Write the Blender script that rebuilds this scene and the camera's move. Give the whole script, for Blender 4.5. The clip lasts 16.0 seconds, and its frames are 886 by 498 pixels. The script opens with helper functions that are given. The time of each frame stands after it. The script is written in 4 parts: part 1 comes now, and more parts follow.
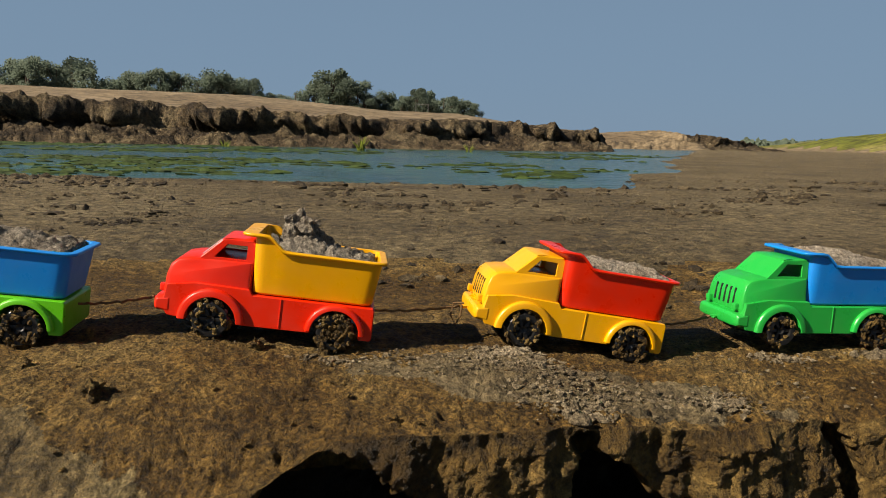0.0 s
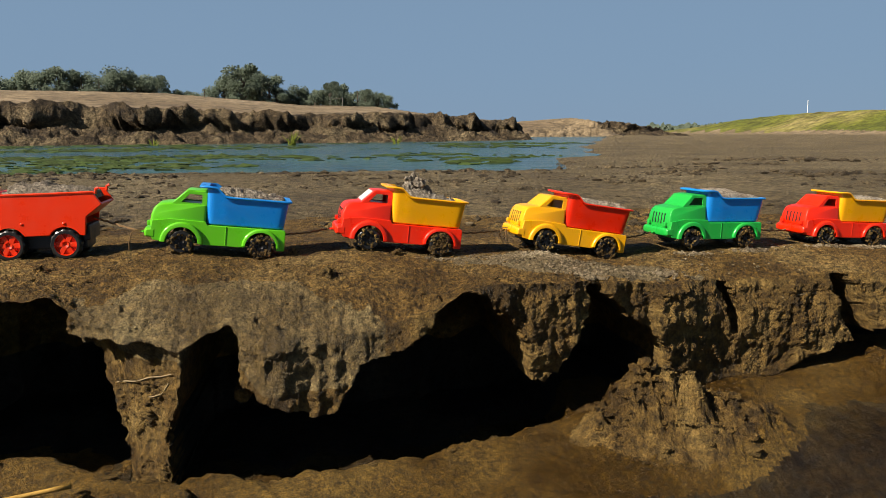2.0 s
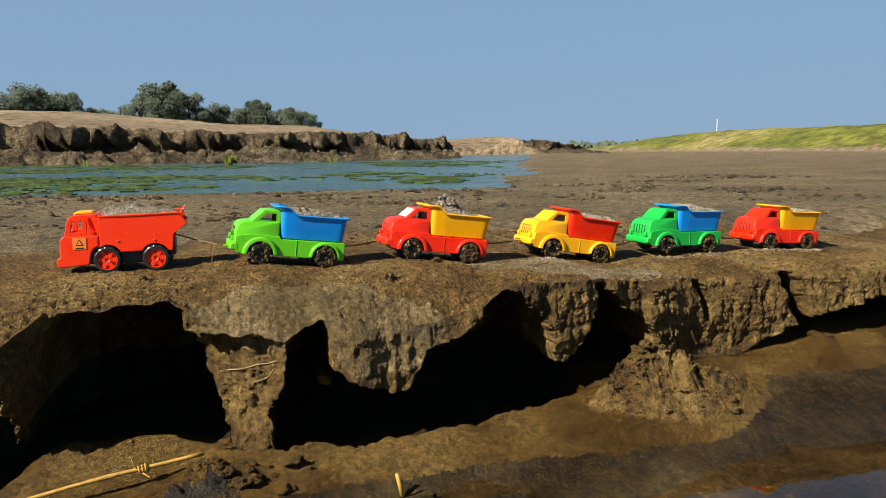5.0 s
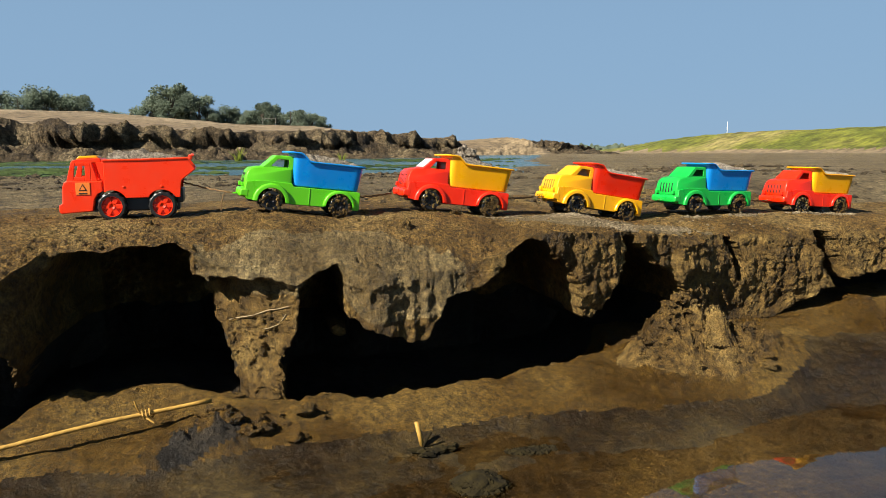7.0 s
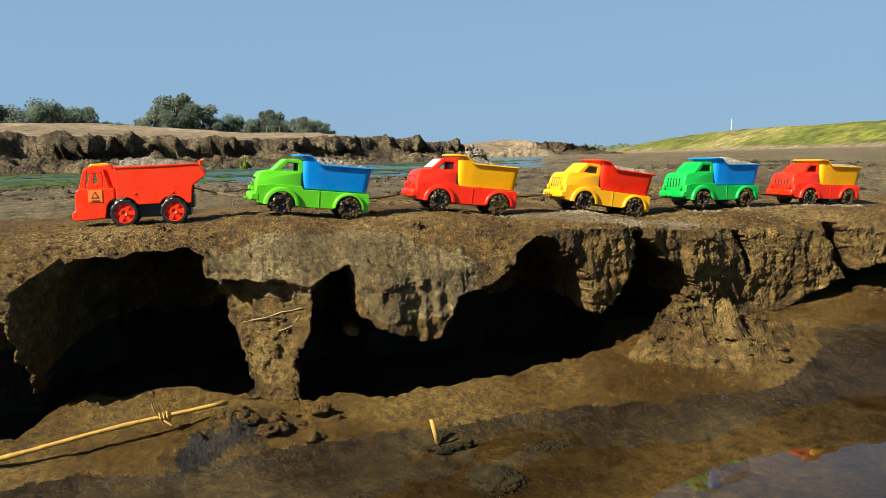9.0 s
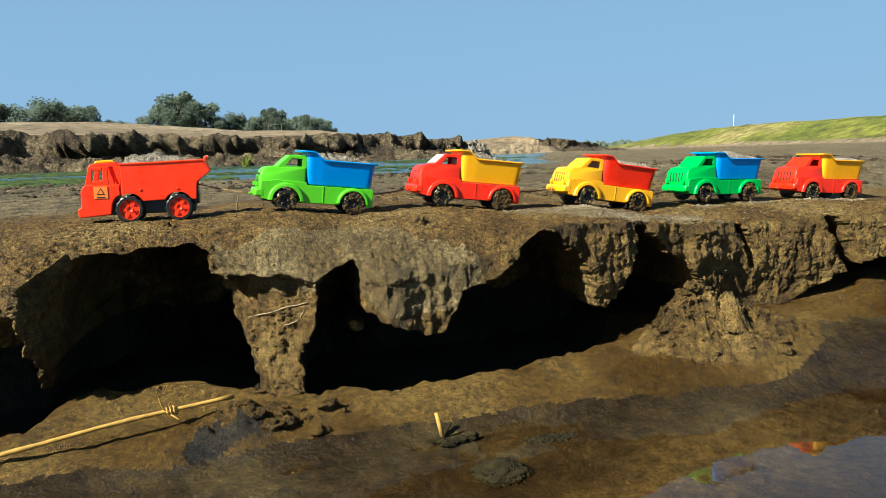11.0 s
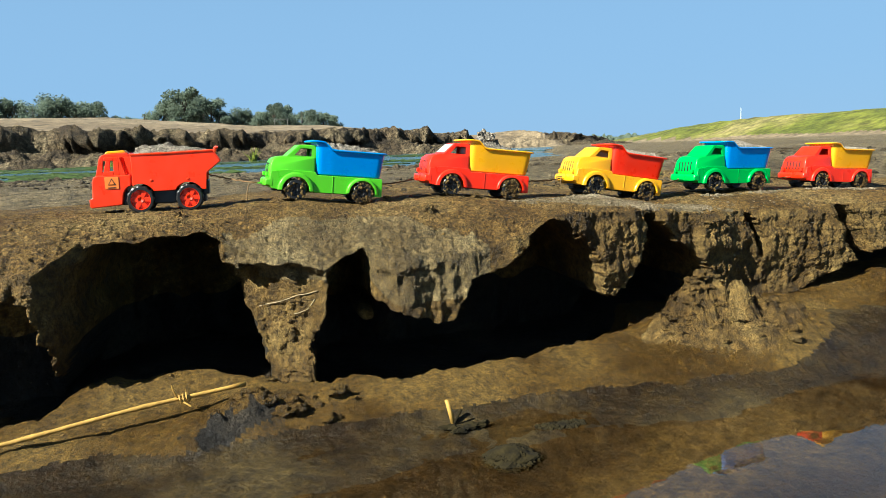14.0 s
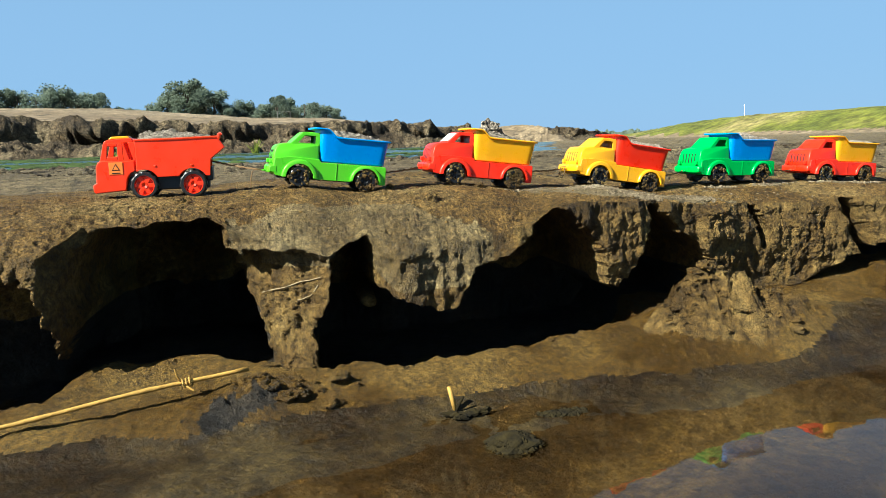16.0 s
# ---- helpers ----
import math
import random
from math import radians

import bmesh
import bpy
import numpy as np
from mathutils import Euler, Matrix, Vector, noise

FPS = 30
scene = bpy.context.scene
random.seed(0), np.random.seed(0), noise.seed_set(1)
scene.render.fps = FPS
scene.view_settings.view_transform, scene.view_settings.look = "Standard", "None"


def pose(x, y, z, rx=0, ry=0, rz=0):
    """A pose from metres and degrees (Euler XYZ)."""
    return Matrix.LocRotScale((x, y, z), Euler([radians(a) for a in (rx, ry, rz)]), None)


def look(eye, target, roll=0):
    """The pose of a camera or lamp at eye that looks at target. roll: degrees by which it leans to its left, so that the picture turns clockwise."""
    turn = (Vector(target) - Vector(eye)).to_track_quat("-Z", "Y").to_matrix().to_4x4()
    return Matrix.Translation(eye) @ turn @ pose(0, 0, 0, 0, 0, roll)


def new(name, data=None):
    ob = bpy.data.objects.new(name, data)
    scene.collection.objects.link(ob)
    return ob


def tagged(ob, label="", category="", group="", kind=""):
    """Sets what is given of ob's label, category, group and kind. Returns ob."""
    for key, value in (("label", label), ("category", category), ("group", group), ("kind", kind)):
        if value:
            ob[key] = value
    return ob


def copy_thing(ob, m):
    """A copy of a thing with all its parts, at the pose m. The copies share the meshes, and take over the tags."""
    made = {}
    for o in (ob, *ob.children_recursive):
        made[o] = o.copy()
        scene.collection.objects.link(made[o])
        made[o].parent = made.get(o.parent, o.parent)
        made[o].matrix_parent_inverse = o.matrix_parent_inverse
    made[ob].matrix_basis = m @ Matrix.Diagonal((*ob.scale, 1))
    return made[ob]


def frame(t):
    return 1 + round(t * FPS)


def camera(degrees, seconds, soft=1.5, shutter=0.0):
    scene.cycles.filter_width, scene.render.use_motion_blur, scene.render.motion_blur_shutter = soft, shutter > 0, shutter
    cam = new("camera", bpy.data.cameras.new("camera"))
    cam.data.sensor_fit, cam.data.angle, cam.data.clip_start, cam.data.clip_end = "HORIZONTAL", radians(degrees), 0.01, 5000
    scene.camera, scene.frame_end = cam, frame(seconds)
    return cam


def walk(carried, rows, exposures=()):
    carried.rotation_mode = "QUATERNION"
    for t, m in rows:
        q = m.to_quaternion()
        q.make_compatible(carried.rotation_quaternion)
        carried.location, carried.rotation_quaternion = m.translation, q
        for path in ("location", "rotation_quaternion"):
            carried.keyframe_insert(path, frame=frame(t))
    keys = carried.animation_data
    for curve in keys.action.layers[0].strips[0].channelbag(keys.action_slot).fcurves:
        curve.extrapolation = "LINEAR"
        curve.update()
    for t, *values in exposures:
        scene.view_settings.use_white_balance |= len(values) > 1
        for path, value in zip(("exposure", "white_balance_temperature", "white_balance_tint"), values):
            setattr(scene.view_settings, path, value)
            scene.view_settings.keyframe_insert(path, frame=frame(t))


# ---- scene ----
cam = camera(60.8, 16.0, soft=0.7)
PATH = [
    (0, (0.011, -0.011, 0.188), (0.042, 1.967, -0.101), 1.4),
    (0.5, (-0.024, -0.128, 0.204), (0.055, 1.847, -0.096), 1.8),
    (1, (-0.083, -0.249, 0.205), (0.025, 1.728, -0.081), 1.0),
    (1.5, (-0.155, -0.366, 0.198), (0.021, 1.605, -0.094), -0.0),
    (2, (-0.208, -0.476, 0.183), (0.035, 1.485, -0.124), -0.2),
    (2.5, (-0.272, -0.552, 0.186), (0.055, 1.402, -0.089), -0.4),
    (3, (-0.316, -0.59, 0.2), (0.042, 1.357, -0.083), -0.8),
    (3.5, (-0.368, -0.633, 0.22), (0.011, 1.305, -0.098), -1.0),
    (4, (-0.397, -0.662, 0.224), (0.014, 1.268, -0.099), -0.6),
    (4.2, (-0.407, -0.671, 0.223), (0.03, 1.256, -0.081), -0.2),
    (6.3, (-0.425, -0.633, 0.134), (0.008, 1.304, -0.115), -0.6),
    (6.5, (-0.426, -0.625, 0.124), (0.0, 1.312, -0.136), -0.4),
    (7, (-0.427, -0.613, 0.107), (-0.012, 1.327, -0.147), -0.3),
    (7.5, (-0.426, -0.612, 0.101), (-0.007, 1.327, -0.155), -0.8),
    (8, (-0.427, -0.619, 0.105), (-0.007, 1.32, -0.149), -1.0),
    (8.5, (-0.43, -0.62, 0.1), (-0.02, 1.32, -0.159), -1.1),
    (9, (-0.435, -0.619, 0.101), (-0.035, 1.326, -0.143), -1.6),
    (9.2, (-0.44, -0.618, 0.1), (-0.038, 1.327, -0.138), -1.7),
    (11.5, (-0.438, -0.625, 0.098), (-0.052, 1.321, -0.16), -2.0),
    (12, (-0.441, -0.625, 0.1), (-0.062, 1.321, -0.164), -2.1),
    (12.5, (-0.446, -0.623, 0.097), (-0.069, 1.323, -0.168), -2.0),
    (13, (-0.443, -0.625, 0.093), (-0.068, 1.322, -0.169), -2.0),
    (13.5, (-0.443, -0.625, 0.095), (-0.063, 1.321, -0.166), -2.2),
    (14, (-0.444, -0.627, 0.09), (-0.068, 1.32, -0.175), -2.1),
    (14.5, (-0.446, -0.623, 0.09), (-0.066, 1.322, -0.181), -1.9),
    (15, (-0.445, -0.627, 0.088), (-0.066, 1.32, -0.174), -2.0),
    (15.5, (-0.444, -0.627, 0.085), (-0.071, 1.319, -0.185), -1.9),
    (16, (-0.447, -0.628, 0.081), (-0.076, 1.318, -0.199), -1.6),
]
EXPOSURES = [(0, 0.83, 6850, 13), (1.5, 0.93, 6700, 13), (4, 1.21, 6550, 12), (6.5, 1.35, 6450, 10), (9, 1.47, 6400, 7), (11.5, 1.60, 5900, 2), (16, 1.73, 5780, 2)]
walk(cam, [(t, look(eye, target, roll)) for t, eye, target, roll in PATH], EXPOSURES)

# ---- light ----
TO_SUN = Vector((-0.70, -0.335, 0.625)).normalized()
world = bpy.data.worlds.new("sky")
scene.world = world
world.use_nodes = True
wn, wl = world.node_tree.nodes, world.node_tree.links
sky = wn.new("ShaderNodeTexSky")
sky.sky_type = "NISHITA"
sky.sun_disc = False
sky.sun_elevation = math.asin(TO_SUN.z)
sky.sun_rotation = math.atan2(TO_SUN.x, TO_SUN.y)
sky.air_density, sky.dust_density, sky.ozone_density = 1.0, 0.3, 3.0
haze = wn.new("ShaderNodeMix")
haze.data_type = "RGBA"
# the pale haze hangs low; the sky deepens towards the zenith
wtc, wsep, wfade = wn.new("ShaderNodeTexCoord"), wn.new("ShaderNodeSeparateXYZ"), wn.new("ShaderNodeMapRange")
wl.new(wtc.outputs["Generated"], wsep.inputs[0])
wl.new(wsep.outputs["Z"], wfade.inputs[0])
wfade.interpolation_type = "SMOOTHSTEP"
wfade.inputs[1].default_value, wfade.inputs[2].default_value = 0.08, 0.75
wfade.inputs[3].default_value, wfade.inputs[4].default_value = 0.92, 0.0
wl.new(wfade.outputs[0], haze.inputs[0])
haze.inputs[7].default_value = (3.8, 6.1, 8.9, 1)
wl.new(sky.outputs[0], haze.inputs[6])
wl.new(haze.outputs[2], wn["Background"].inputs[0])
wn["Background"].inputs[1].default_value = 0.0270
sun = new("sun", bpy.data.lights.new("sun", "SUN"))
sun.data.energy, sun.data.angle, sun.data.color = 5.0, radians(0.5), (1.0, 0.92, 0.78)
sun.matrix_world = look((-3, -1, 3), Vector((-3, -1, 3)) - TO_SUN)


# ---- materials ----
def node_material(name):
    m = bpy.data.materials.new(name)
    m.use_nodes = True
    nt = m.node_tree
    return m, nt.nodes, nt.links, nt.nodes["Principled BSDF"]


def noise_node(n, l, scale, detail=5.0, rough=0.55, coords="Object"):
    tc = n.new("ShaderNodeTexCoord")
    no = n.new("ShaderNodeTexNoise")
    no.inputs["Scale"].default_value, no.inputs["Detail"].default_value, no.inputs["Roughness"].default_value = scale, detail, rough
    l.new(tc.outputs[coords], no.inputs["Vector"])
    return no


def ramp_node(n, l, src, stops):
    r = n.new("ShaderNodeValToRGB")
    r.color_ramp.elements[0].position, r.color_ramp.elements[0].color = stops[0][0], (*stops[0][1], 1)
    r.color_ramp.elements[1].position, r.color_ramp.elements[1].color = stops[-1][0], (*stops[-1][1], 1)
    for p, c in stops[1:-1]:
        r.color_ramp.elements.new(p).color = (*c, 1)
    l.new(src, r.inputs[0])
    return r


def mix_node(n, l, fac, a, b, how="MIX"):
    m = n.new("ShaderNodeMix")
    m.data_type, m.blend_type = "RGBA", how
    if isinstance(fac, float):
        m.inputs[0].default_value = fac
    else:
        l.new(fac, m.inputs[0])
    for sock, v in ((m.inputs[6], a), (m.inputs[7], b)):
        if isinstance(v, tuple):
            sock.default_value = (*v, 1)
        else:
            l.new(v, sock)
    return m.outputs[2]


def bump_node(n, l, bsdf, layers):
    """layers: (height socket, strength, distance in metres)."""
    last = None
    for src, strength, dist in layers:
        b = n.new("ShaderNodeBump")
        b.inputs["Strength"].default_value, b.inputs["Distance"].default_value = strength, dist
        l.new(src, b.inputs["Height"])
        if last:
            l.new(last.outputs[0], b.inputs["Normal"])
        last = b
    l.new(last.outputs[0], bsdf.inputs["Normal"])


def earth(name, dark, mid, light, big, small, rough, relief, grit=0.35):
    """Mud and sand: two scales of colour, damp glossy patches, grain and lumps."""
    m, n, l, b = node_material(name)
    a = noise_node(n, l, big, 6, 0.6)
    c = noise_node(n, l, small, 8, 0.65)
    g = noise_node(n, l, small * 3.6, 5, 0.7)
    base = ramp_node(n, l, a.outputs[0], [(0.37, dark), (0.5, mid), (0.64, light)]).outputs[0]
    fine = ramp_node(n, l, c.outputs[0], [(0.36, (0.34, 0.33, 0.32)), (0.62, (1.5, 1.47, 1.42))]).outputs[0]
    grain = ramp_node(n, l, g.outputs[0], [(0.40, (1 - grit,) * 3), (0.62, (1 + grit,) * 3)]).outputs[0]
    col = mix_node(n, l, 0.85, base, fine, "MULTIPLY")
    col = mix_node(n, l, 0.95, col, grain, "MULTIPLY")
    l.new(col, b.inputs["Base Color"])
    rr = ramp_node(n, l, a.outputs[0], [(0.35, (rough[0],) * 3), (0.65, (rough[1],) * 3)])
    l.new(rr.outputs[0], b.inputs["Roughness"])
    b.inputs["Specular IOR Level"].default_value = 0.3
    v = n.new("ShaderNodeTexVoronoi")
    v.inputs["Scale"].default_value = small * 1.9
    tc = n.new("ShaderNodeTexCoord")
    warp = n.new("ShaderNodeMix")
    warp.data_type, warp.inputs[0].default_value = "VECTOR", 0.35 / small
    l.new(tc.outputs["Object"], warp.inputs[4])
    l.new(g.outputs["Color"], warp.inputs[5])
    l.new(warp.outputs[1], v.inputs["Vector"])
    flip = n.new("ShaderNodeMath")
    flip.operation = "SUBTRACT"
    flip.inputs[0].default_value = 1.0
    l.new(v.outputs["Distance"], flip.inputs[1])
    h = noise_node(n, l, small / 3.3, 4, 0.55)
    bump_node(n, l, b, [(h.outputs[0], 1.0, relief * 1.6), (c.outputs[0], 1.0, relief * 1.5), (flip.outputs[0], 0.6, relief * 0.4), (g.outputs[0], 1.0, relief * 0.75)])
    return m


MUD = earth("damp_mud", (0.114, 0.0627, 0.0121), (0.199, 0.117, 0.0283), (0.304, 0.206, 0.0709), 6, 80, (0.6, 0.95), 0.028, 0.6)
FACE_MUD = earth("cut_mud", (0.0799, 0.045, 0.00961), (0.167, 0.099, 0.0232), (0.28, 0.185, 0.0565), 12, 90, (0.5, 0.9), 0.022, 0.32)
SLOPE_MUD = earth("slope_mud", (0.0866, 0.0452, 0.0058), (0.144, 0.0798, 0.0116), (0.216, 0.131, 0.026), 6, 120, (0.35, 0.7), 0.020, 0.5)
WET_MUD = earth("soaked_mud", (0.0171, 0.00907, 0.00128), (0.033, 0.0192, 0.0032), (0.0639, 0.0426, 0.0112), 4.5, 60, (0.3, 0.6), 0.008, 0.35)
FLAT_MUD = earth("drying_mud", (0.122, 0.0888, 0.0422), (0.185, 0.141, 0.0721), (0.244, 0.194, 0.109), 1.6, 36, (0.6, 0.9), 0.03, 0.38)
# soaked clay by the reed stick; in the hollows it also paints their shade
CLAY_AND_SHADE = earth("soaked_clay_and_shade", (0.012, 0.0095, 0.007), (0.026, 0.020, 0.013), (0.055, 0.042, 0.026), 9, 70, (0.45, 0.8), 0.02, 0.4)
CLOD_MUD = earth("damp_clod", (0.0407, 0.0281, 0.0133), (0.074, 0.0533, 0.0266), (0.141, 0.107, 0.0592), 8, 60, (0.6, 0.9), 0.01, 0.4)
RIVER_BED = earth("weedy_river_bed", (0.00888, 0.0259, 0.0252), (0.0185, 0.0481, 0.037), (0.0518, 0.0814, 0.0222), 1.0, 6, (0.5, 0.8), 0.02)
FAR_EARTH = earth("bank_earth", (0.0518, 0.0355, 0.0185), (0.141, 0.102, 0.0555), (0.244, 0.189, 0.107), 1.6, 10, (0.8, 0.95), 0.18, 0.5)
FAR_SAND = earth("far_sand", (0.127, 0.0927, 0.0536), (0.161, 0.121, 0.0712), (0.202, 0.155, 0.0962), 0.25, 3, (0.85, 0.95), 0.03, 0.15)
GRASS_LAND = earth("field_grass", (0.0629, 0.0755, 0.00755), (0.107, 0.111, 0.0139), (0.195, 0.157, 0.0629), 0.11, 1.3, (0.8, 0.95), 0.05, 0.25)
GREY_MUD = earth("drying_grey_mud", (0.136, 0.0924, 0.0343), (0.213, 0.153, 0.0626), (0.29, 0.223, 0.103), 9, 120, (0.45, 0.8), 0.012, 0.45)
PALE_SAND = earth("pale_sand", (0.296, 0.237, 0.17), (0.385, 0.326, 0.252), (0.459, 0.4, 0.318), 40, 260, (0.85, 0.95), 0.004)
SAND = earth("dry_sand", (0.222, 0.185, 0.141), (0.311, 0.266, 0.207), (0.385, 0.34, 0.274), 40, 260, (0.85, 0.95), 0.006)
CLOD = earth("pale_clod", (0.207, 0.159, 0.0925), (0.303, 0.24, 0.148), (0.385, 0.318, 0.211), 30, 220, (0.7, 0.95), 0.006)


def plastic(name, colour, rough=0.24):
    m, n, l, b = node_material(name)
    a = noise_node(n, l, 45, 5, 0.6)
    d = noise_node(n, l, 500, 3, 0.6)
    dusty = ramp_node(n, l, a.outputs[0], [(0.42, (0, 0, 0)), (0.85, (0.05, 0.05, 0.05))]).outputs[0]
    col = mix_node(n, l, dusty, colour, (0.30, 0.24, 0.17))
    l.new(col, b.inputs["Base Color"])
    rr = ramp_node(n, l, a.outputs[0], [(0.3, (rough,) * 3), (0.75, (rough + 0.22,) * 3)])
    l.new(rr.outputs[0], b.inputs["Roughness"])
    b.inputs["Specular IOR Level"].default_value = 0.4
    b.inputs["Subsurface Weight"].default_value = 0.06
    b.inputs["Subsurface Radius"].default_value = (0.004, 0.003, 0.002)
    bump_node(n, l, b, [(d.outputs[0], 0.12, 0.0006)])
    return m


RED = plastic("red_plastic", (0.651, 0.0163, 0.00074))
ORANGE_RED = plastic("orange_red_plastic", (0.681, 0.0266, 0.00074))
YELLOW = plastic("yellow_plastic", (0.681, 0.326, 0.00148))
BLUE = plastic("blue_plastic", (0.00074, 0.192, 0.592))
GREEN = plastic("lime_green_plastic", (0.0888, 0.429, 0.0074))
DEEP_GREEN = plastic("green_plastic", (0.00592, 0.326, 0.0407))
BLACK = plastic("black_plastic", (0.00888, 0.00888, 0.00888), 0.3)
ORANGE = plastic("orange_sticker", (0.666, 0.163, 0.0148), 0.5)
WHITE = plastic("white_sticker", (0.555, 0.555, 0.548), 0.25)


def plain(name, colour, rough, scale, spread=0.3):
    m, n, l, b = node_material(name)
    a = noise_node(n, l, scale, 5, 0.6)
    lo, hi = tuple(c * (1 - spread) for c in colour), tuple(min(1, c * (1 + spread)) for c in colour)
    l.new(ramp_node(n, l, a.outputs[0], [(0.3, lo), (0.7, hi)]).outputs[0], b.inputs["Base Color"])
    b.inputs["Roughness"].default_value = rough
    b.inputs["Specular IOR Level"].default_value = 0.2
    bump_node(n, l, b, [(a.outputs[0], 0.5, 0.3 / scale)])
    return m


REED = plain("dry_reed", (0.34, 0.2, 0.0444), 0.6, 90)
ROOT = plain("pale_root", (0.24, 0.184, 0.104), 0.8, 200)
STRING = plain("jute_string", (0.148, 0.0888, 0.0407), 0.9, 300)
WEED = plain("water_weed", (0.0266, 0.0429, 0.00888), 0.8, 5, 0.7)
ALGAE = plain("brown_algae", (0.0117, 0.00815, 0.00133), 0.95, 60, 0.6)


def leaf_material():
    """Leaves let half of the light through."""
    m, n, l, b = node_material("tree_leaf")
    a = noise_node(n, l, 0.35, 5, 0.6)
    col = ramp_node(n, l, a.outputs[0], [(0.3, (0.12, 0.155, 0.115)), (0.7, (0.19, 0.225, 0.165))]).outputs[0]
    front, back, half = n.new("ShaderNodeBsdfDiffuse"), n.new("ShaderNodeBsdfTranslucent"), n.new("ShaderNodeMixShader")
    l.new(col, front.inputs[0])
    l.new(col, back.inputs[0])
    half.inputs[0].default_value = 0.5
    l.new(front.outputs[0], half.inputs[1])
    l.new(back.outputs[0], half.inputs[2])
    l.new(half.outputs[0], n["Material Output"].inputs[0])
    return m


LEAF = leaf_material()
BLADE = plain("grass_blade", (0.163, 0.192, 0.0222), 0.6, 20)
BARK = plain("bark", (0.074, 0.0592, 0.0444), 0.9, 3)
POST = plain("grey_post", (0.16, 0.15, 0.14), 0.7, 2, 0.1)
MAST = plain("white_mast", (0.7, 0.7, 0.7), 0.5, 2, 0.05)


def water(name, dark, light, rough, scale, depth, ior, patch):
    """Silty water: a murky body under a mirroring, slightly rippled surface."""
    m, n, l, b = node_material(name)
    p = noise_node(n, l, patch, 5, 0.6)
    l.new(ramp_node(n, l, p.outputs[0], [(0.35, dark), (0.68, light)]).outputs[0], b.inputs["Base Color"])
    b.inputs["Roughness"].default_value = rough
    b.inputs["IOR"].default_value = ior
    a = noise_node(n, l, scale, 4, 0.55)
    bump_node(n, l, b, [(a.outputs[0], 0.5, depth)])
    return m


def clear_pool():
    """Clear shallow water, tea-coloured by silt, with a nearly still surface."""
    m, n, l, b = node_material("pool_water")
    b.inputs["Base Color"].default_value = (0.62, 0.46, 0.24, 1)
    b.inputs["Roughness"].default_value = 0.012
    b.inputs["IOR"].default_value = 1.40
    b.inputs["Transmission Weight"].default_value = 1.0
    a = noise_node(n, l, 9, 3, 0.5)
    bump_node(n, l, b, [(a.outputs[0], 0.3, 0.0012)])
    return m


POOL = clear_pool()
RIVER = water("river_water", (0.010, 0.040, 0.050), (0.035, 0.085, 0.050), 0.15, 5, 0.14, 1.33, 0.8)


# ---- mesh helpers ----
def hash_noise(x, y, z=0.0):
    """Smooth noise in 0..1 on arrays."""
    x, y, z = np.broadcast_arrays(np.asarray(x, float), np.asarray(y, float), np.asarray(z, float))
    xi, yi, zi = (np.floor(v).astype(np.int64) for v in (x, y, z))
    fx, fy, fz = x - xi, y - yi, z - zi
    fx, fy, fz = (f * f * (3 - 2 * f) for f in (fx, fy, fz))

    def corner(i, j, k):
        h = (i * 374761393 + j * 668265263 + k * 1274126177) & 0x7FFFFFFF
        h = ((h ^ (h >> 13)) * 1103515245 + 12345) & 0x7FFFFFFF
        h = ((h ^ (h >> 15)) * 69069 + 1) & 0x7FFFFFFF
        return (h ^ (h >> 11)) % 65536 / 65536.0

    out = 0
    for di in (0, 1):
        for dj in (0, 1):
            for dk in (0, 1):
                w = (fx if di else 1 - fx) * (fy if dj else 1 - fy) * (fz if dk else 1 - fz)
                out = out + w * corner(xi + di, yi + dj, zi + dk)
    return out


def fbm(x, y, z=0.0, octaves=4, gain=0.5):
    """Layered noise about zero, roughly -0.5..0.5."""
    total, amp, norm, f = 0, 1.0, 0.0, 1.0
    for o in range(octaves):
        total = total + amp * (hash_noise(np.asarray(x) * f + o * 17.3, np.asarray(y) * f + o * 9.1, np.asarray(z) * f) - 0.5)
        norm += amp
        amp *= gain
        f *= 2.03
    return total / norm


def sm(v):
    v = np.clip(v, 0, 1)
    return v * v * (3 - 2 * v)


def grid_mesh(name, rows, smooth=True):
    """A mesh from an array of rows of places (r, c, 3)."""
    r, c, _ = rows.shape
    me = bpy.data.meshes.new(name)
    idx = np.arange(r * c).reshape(r, c)
    quads = np.stack([idx[:-1, :-1], idx[:-1, 1:], idx[1:, 1:], idx[1:, :-1]], -1).reshape(-1, 4)
    me.vertices.add(r * c)
    me.vertices.foreach_set("co", rows.astype(np.float32).ravel())
    me.loops.add(quads.size)
    me.loops.foreach_set("vertex_index", quads.astype(np.int32).ravel())
    me.polygons.add(len(quads))
    me.polygons.foreach_set("loop_start", np.arange(0, quads.size, 4, dtype=np.int32))
    me.update(calc_edges=True)
    me.polygons.foreach_set("use_smooth", np.full(len(quads), smooth))
    return me


def part(name, bm, material, parent, label="", smooth=False):
    bmesh.ops.recalc_face_normals(bm, faces=bm.faces)
    me = bpy.data.meshes.new(name)
    bm.to_mesh(me)
    bm.free()
    me.materials.append(material)
    if smooth:
        me.polygons.foreach_set("use_smooth", [True] * len(me.polygons))
    ob = new(name, me)
    ob.parent = parent
    if label:
        tagged(ob, label)
    return ob


def thing(name, label, category, group="", kind=""):
    return tagged(new(name), label, category, group, kind)


def lone(name, bm, material, label, category, group="", kind="", smooth=False):
    return tagged(part(name, bm, material, None, "", smooth), label, category, group, kind)


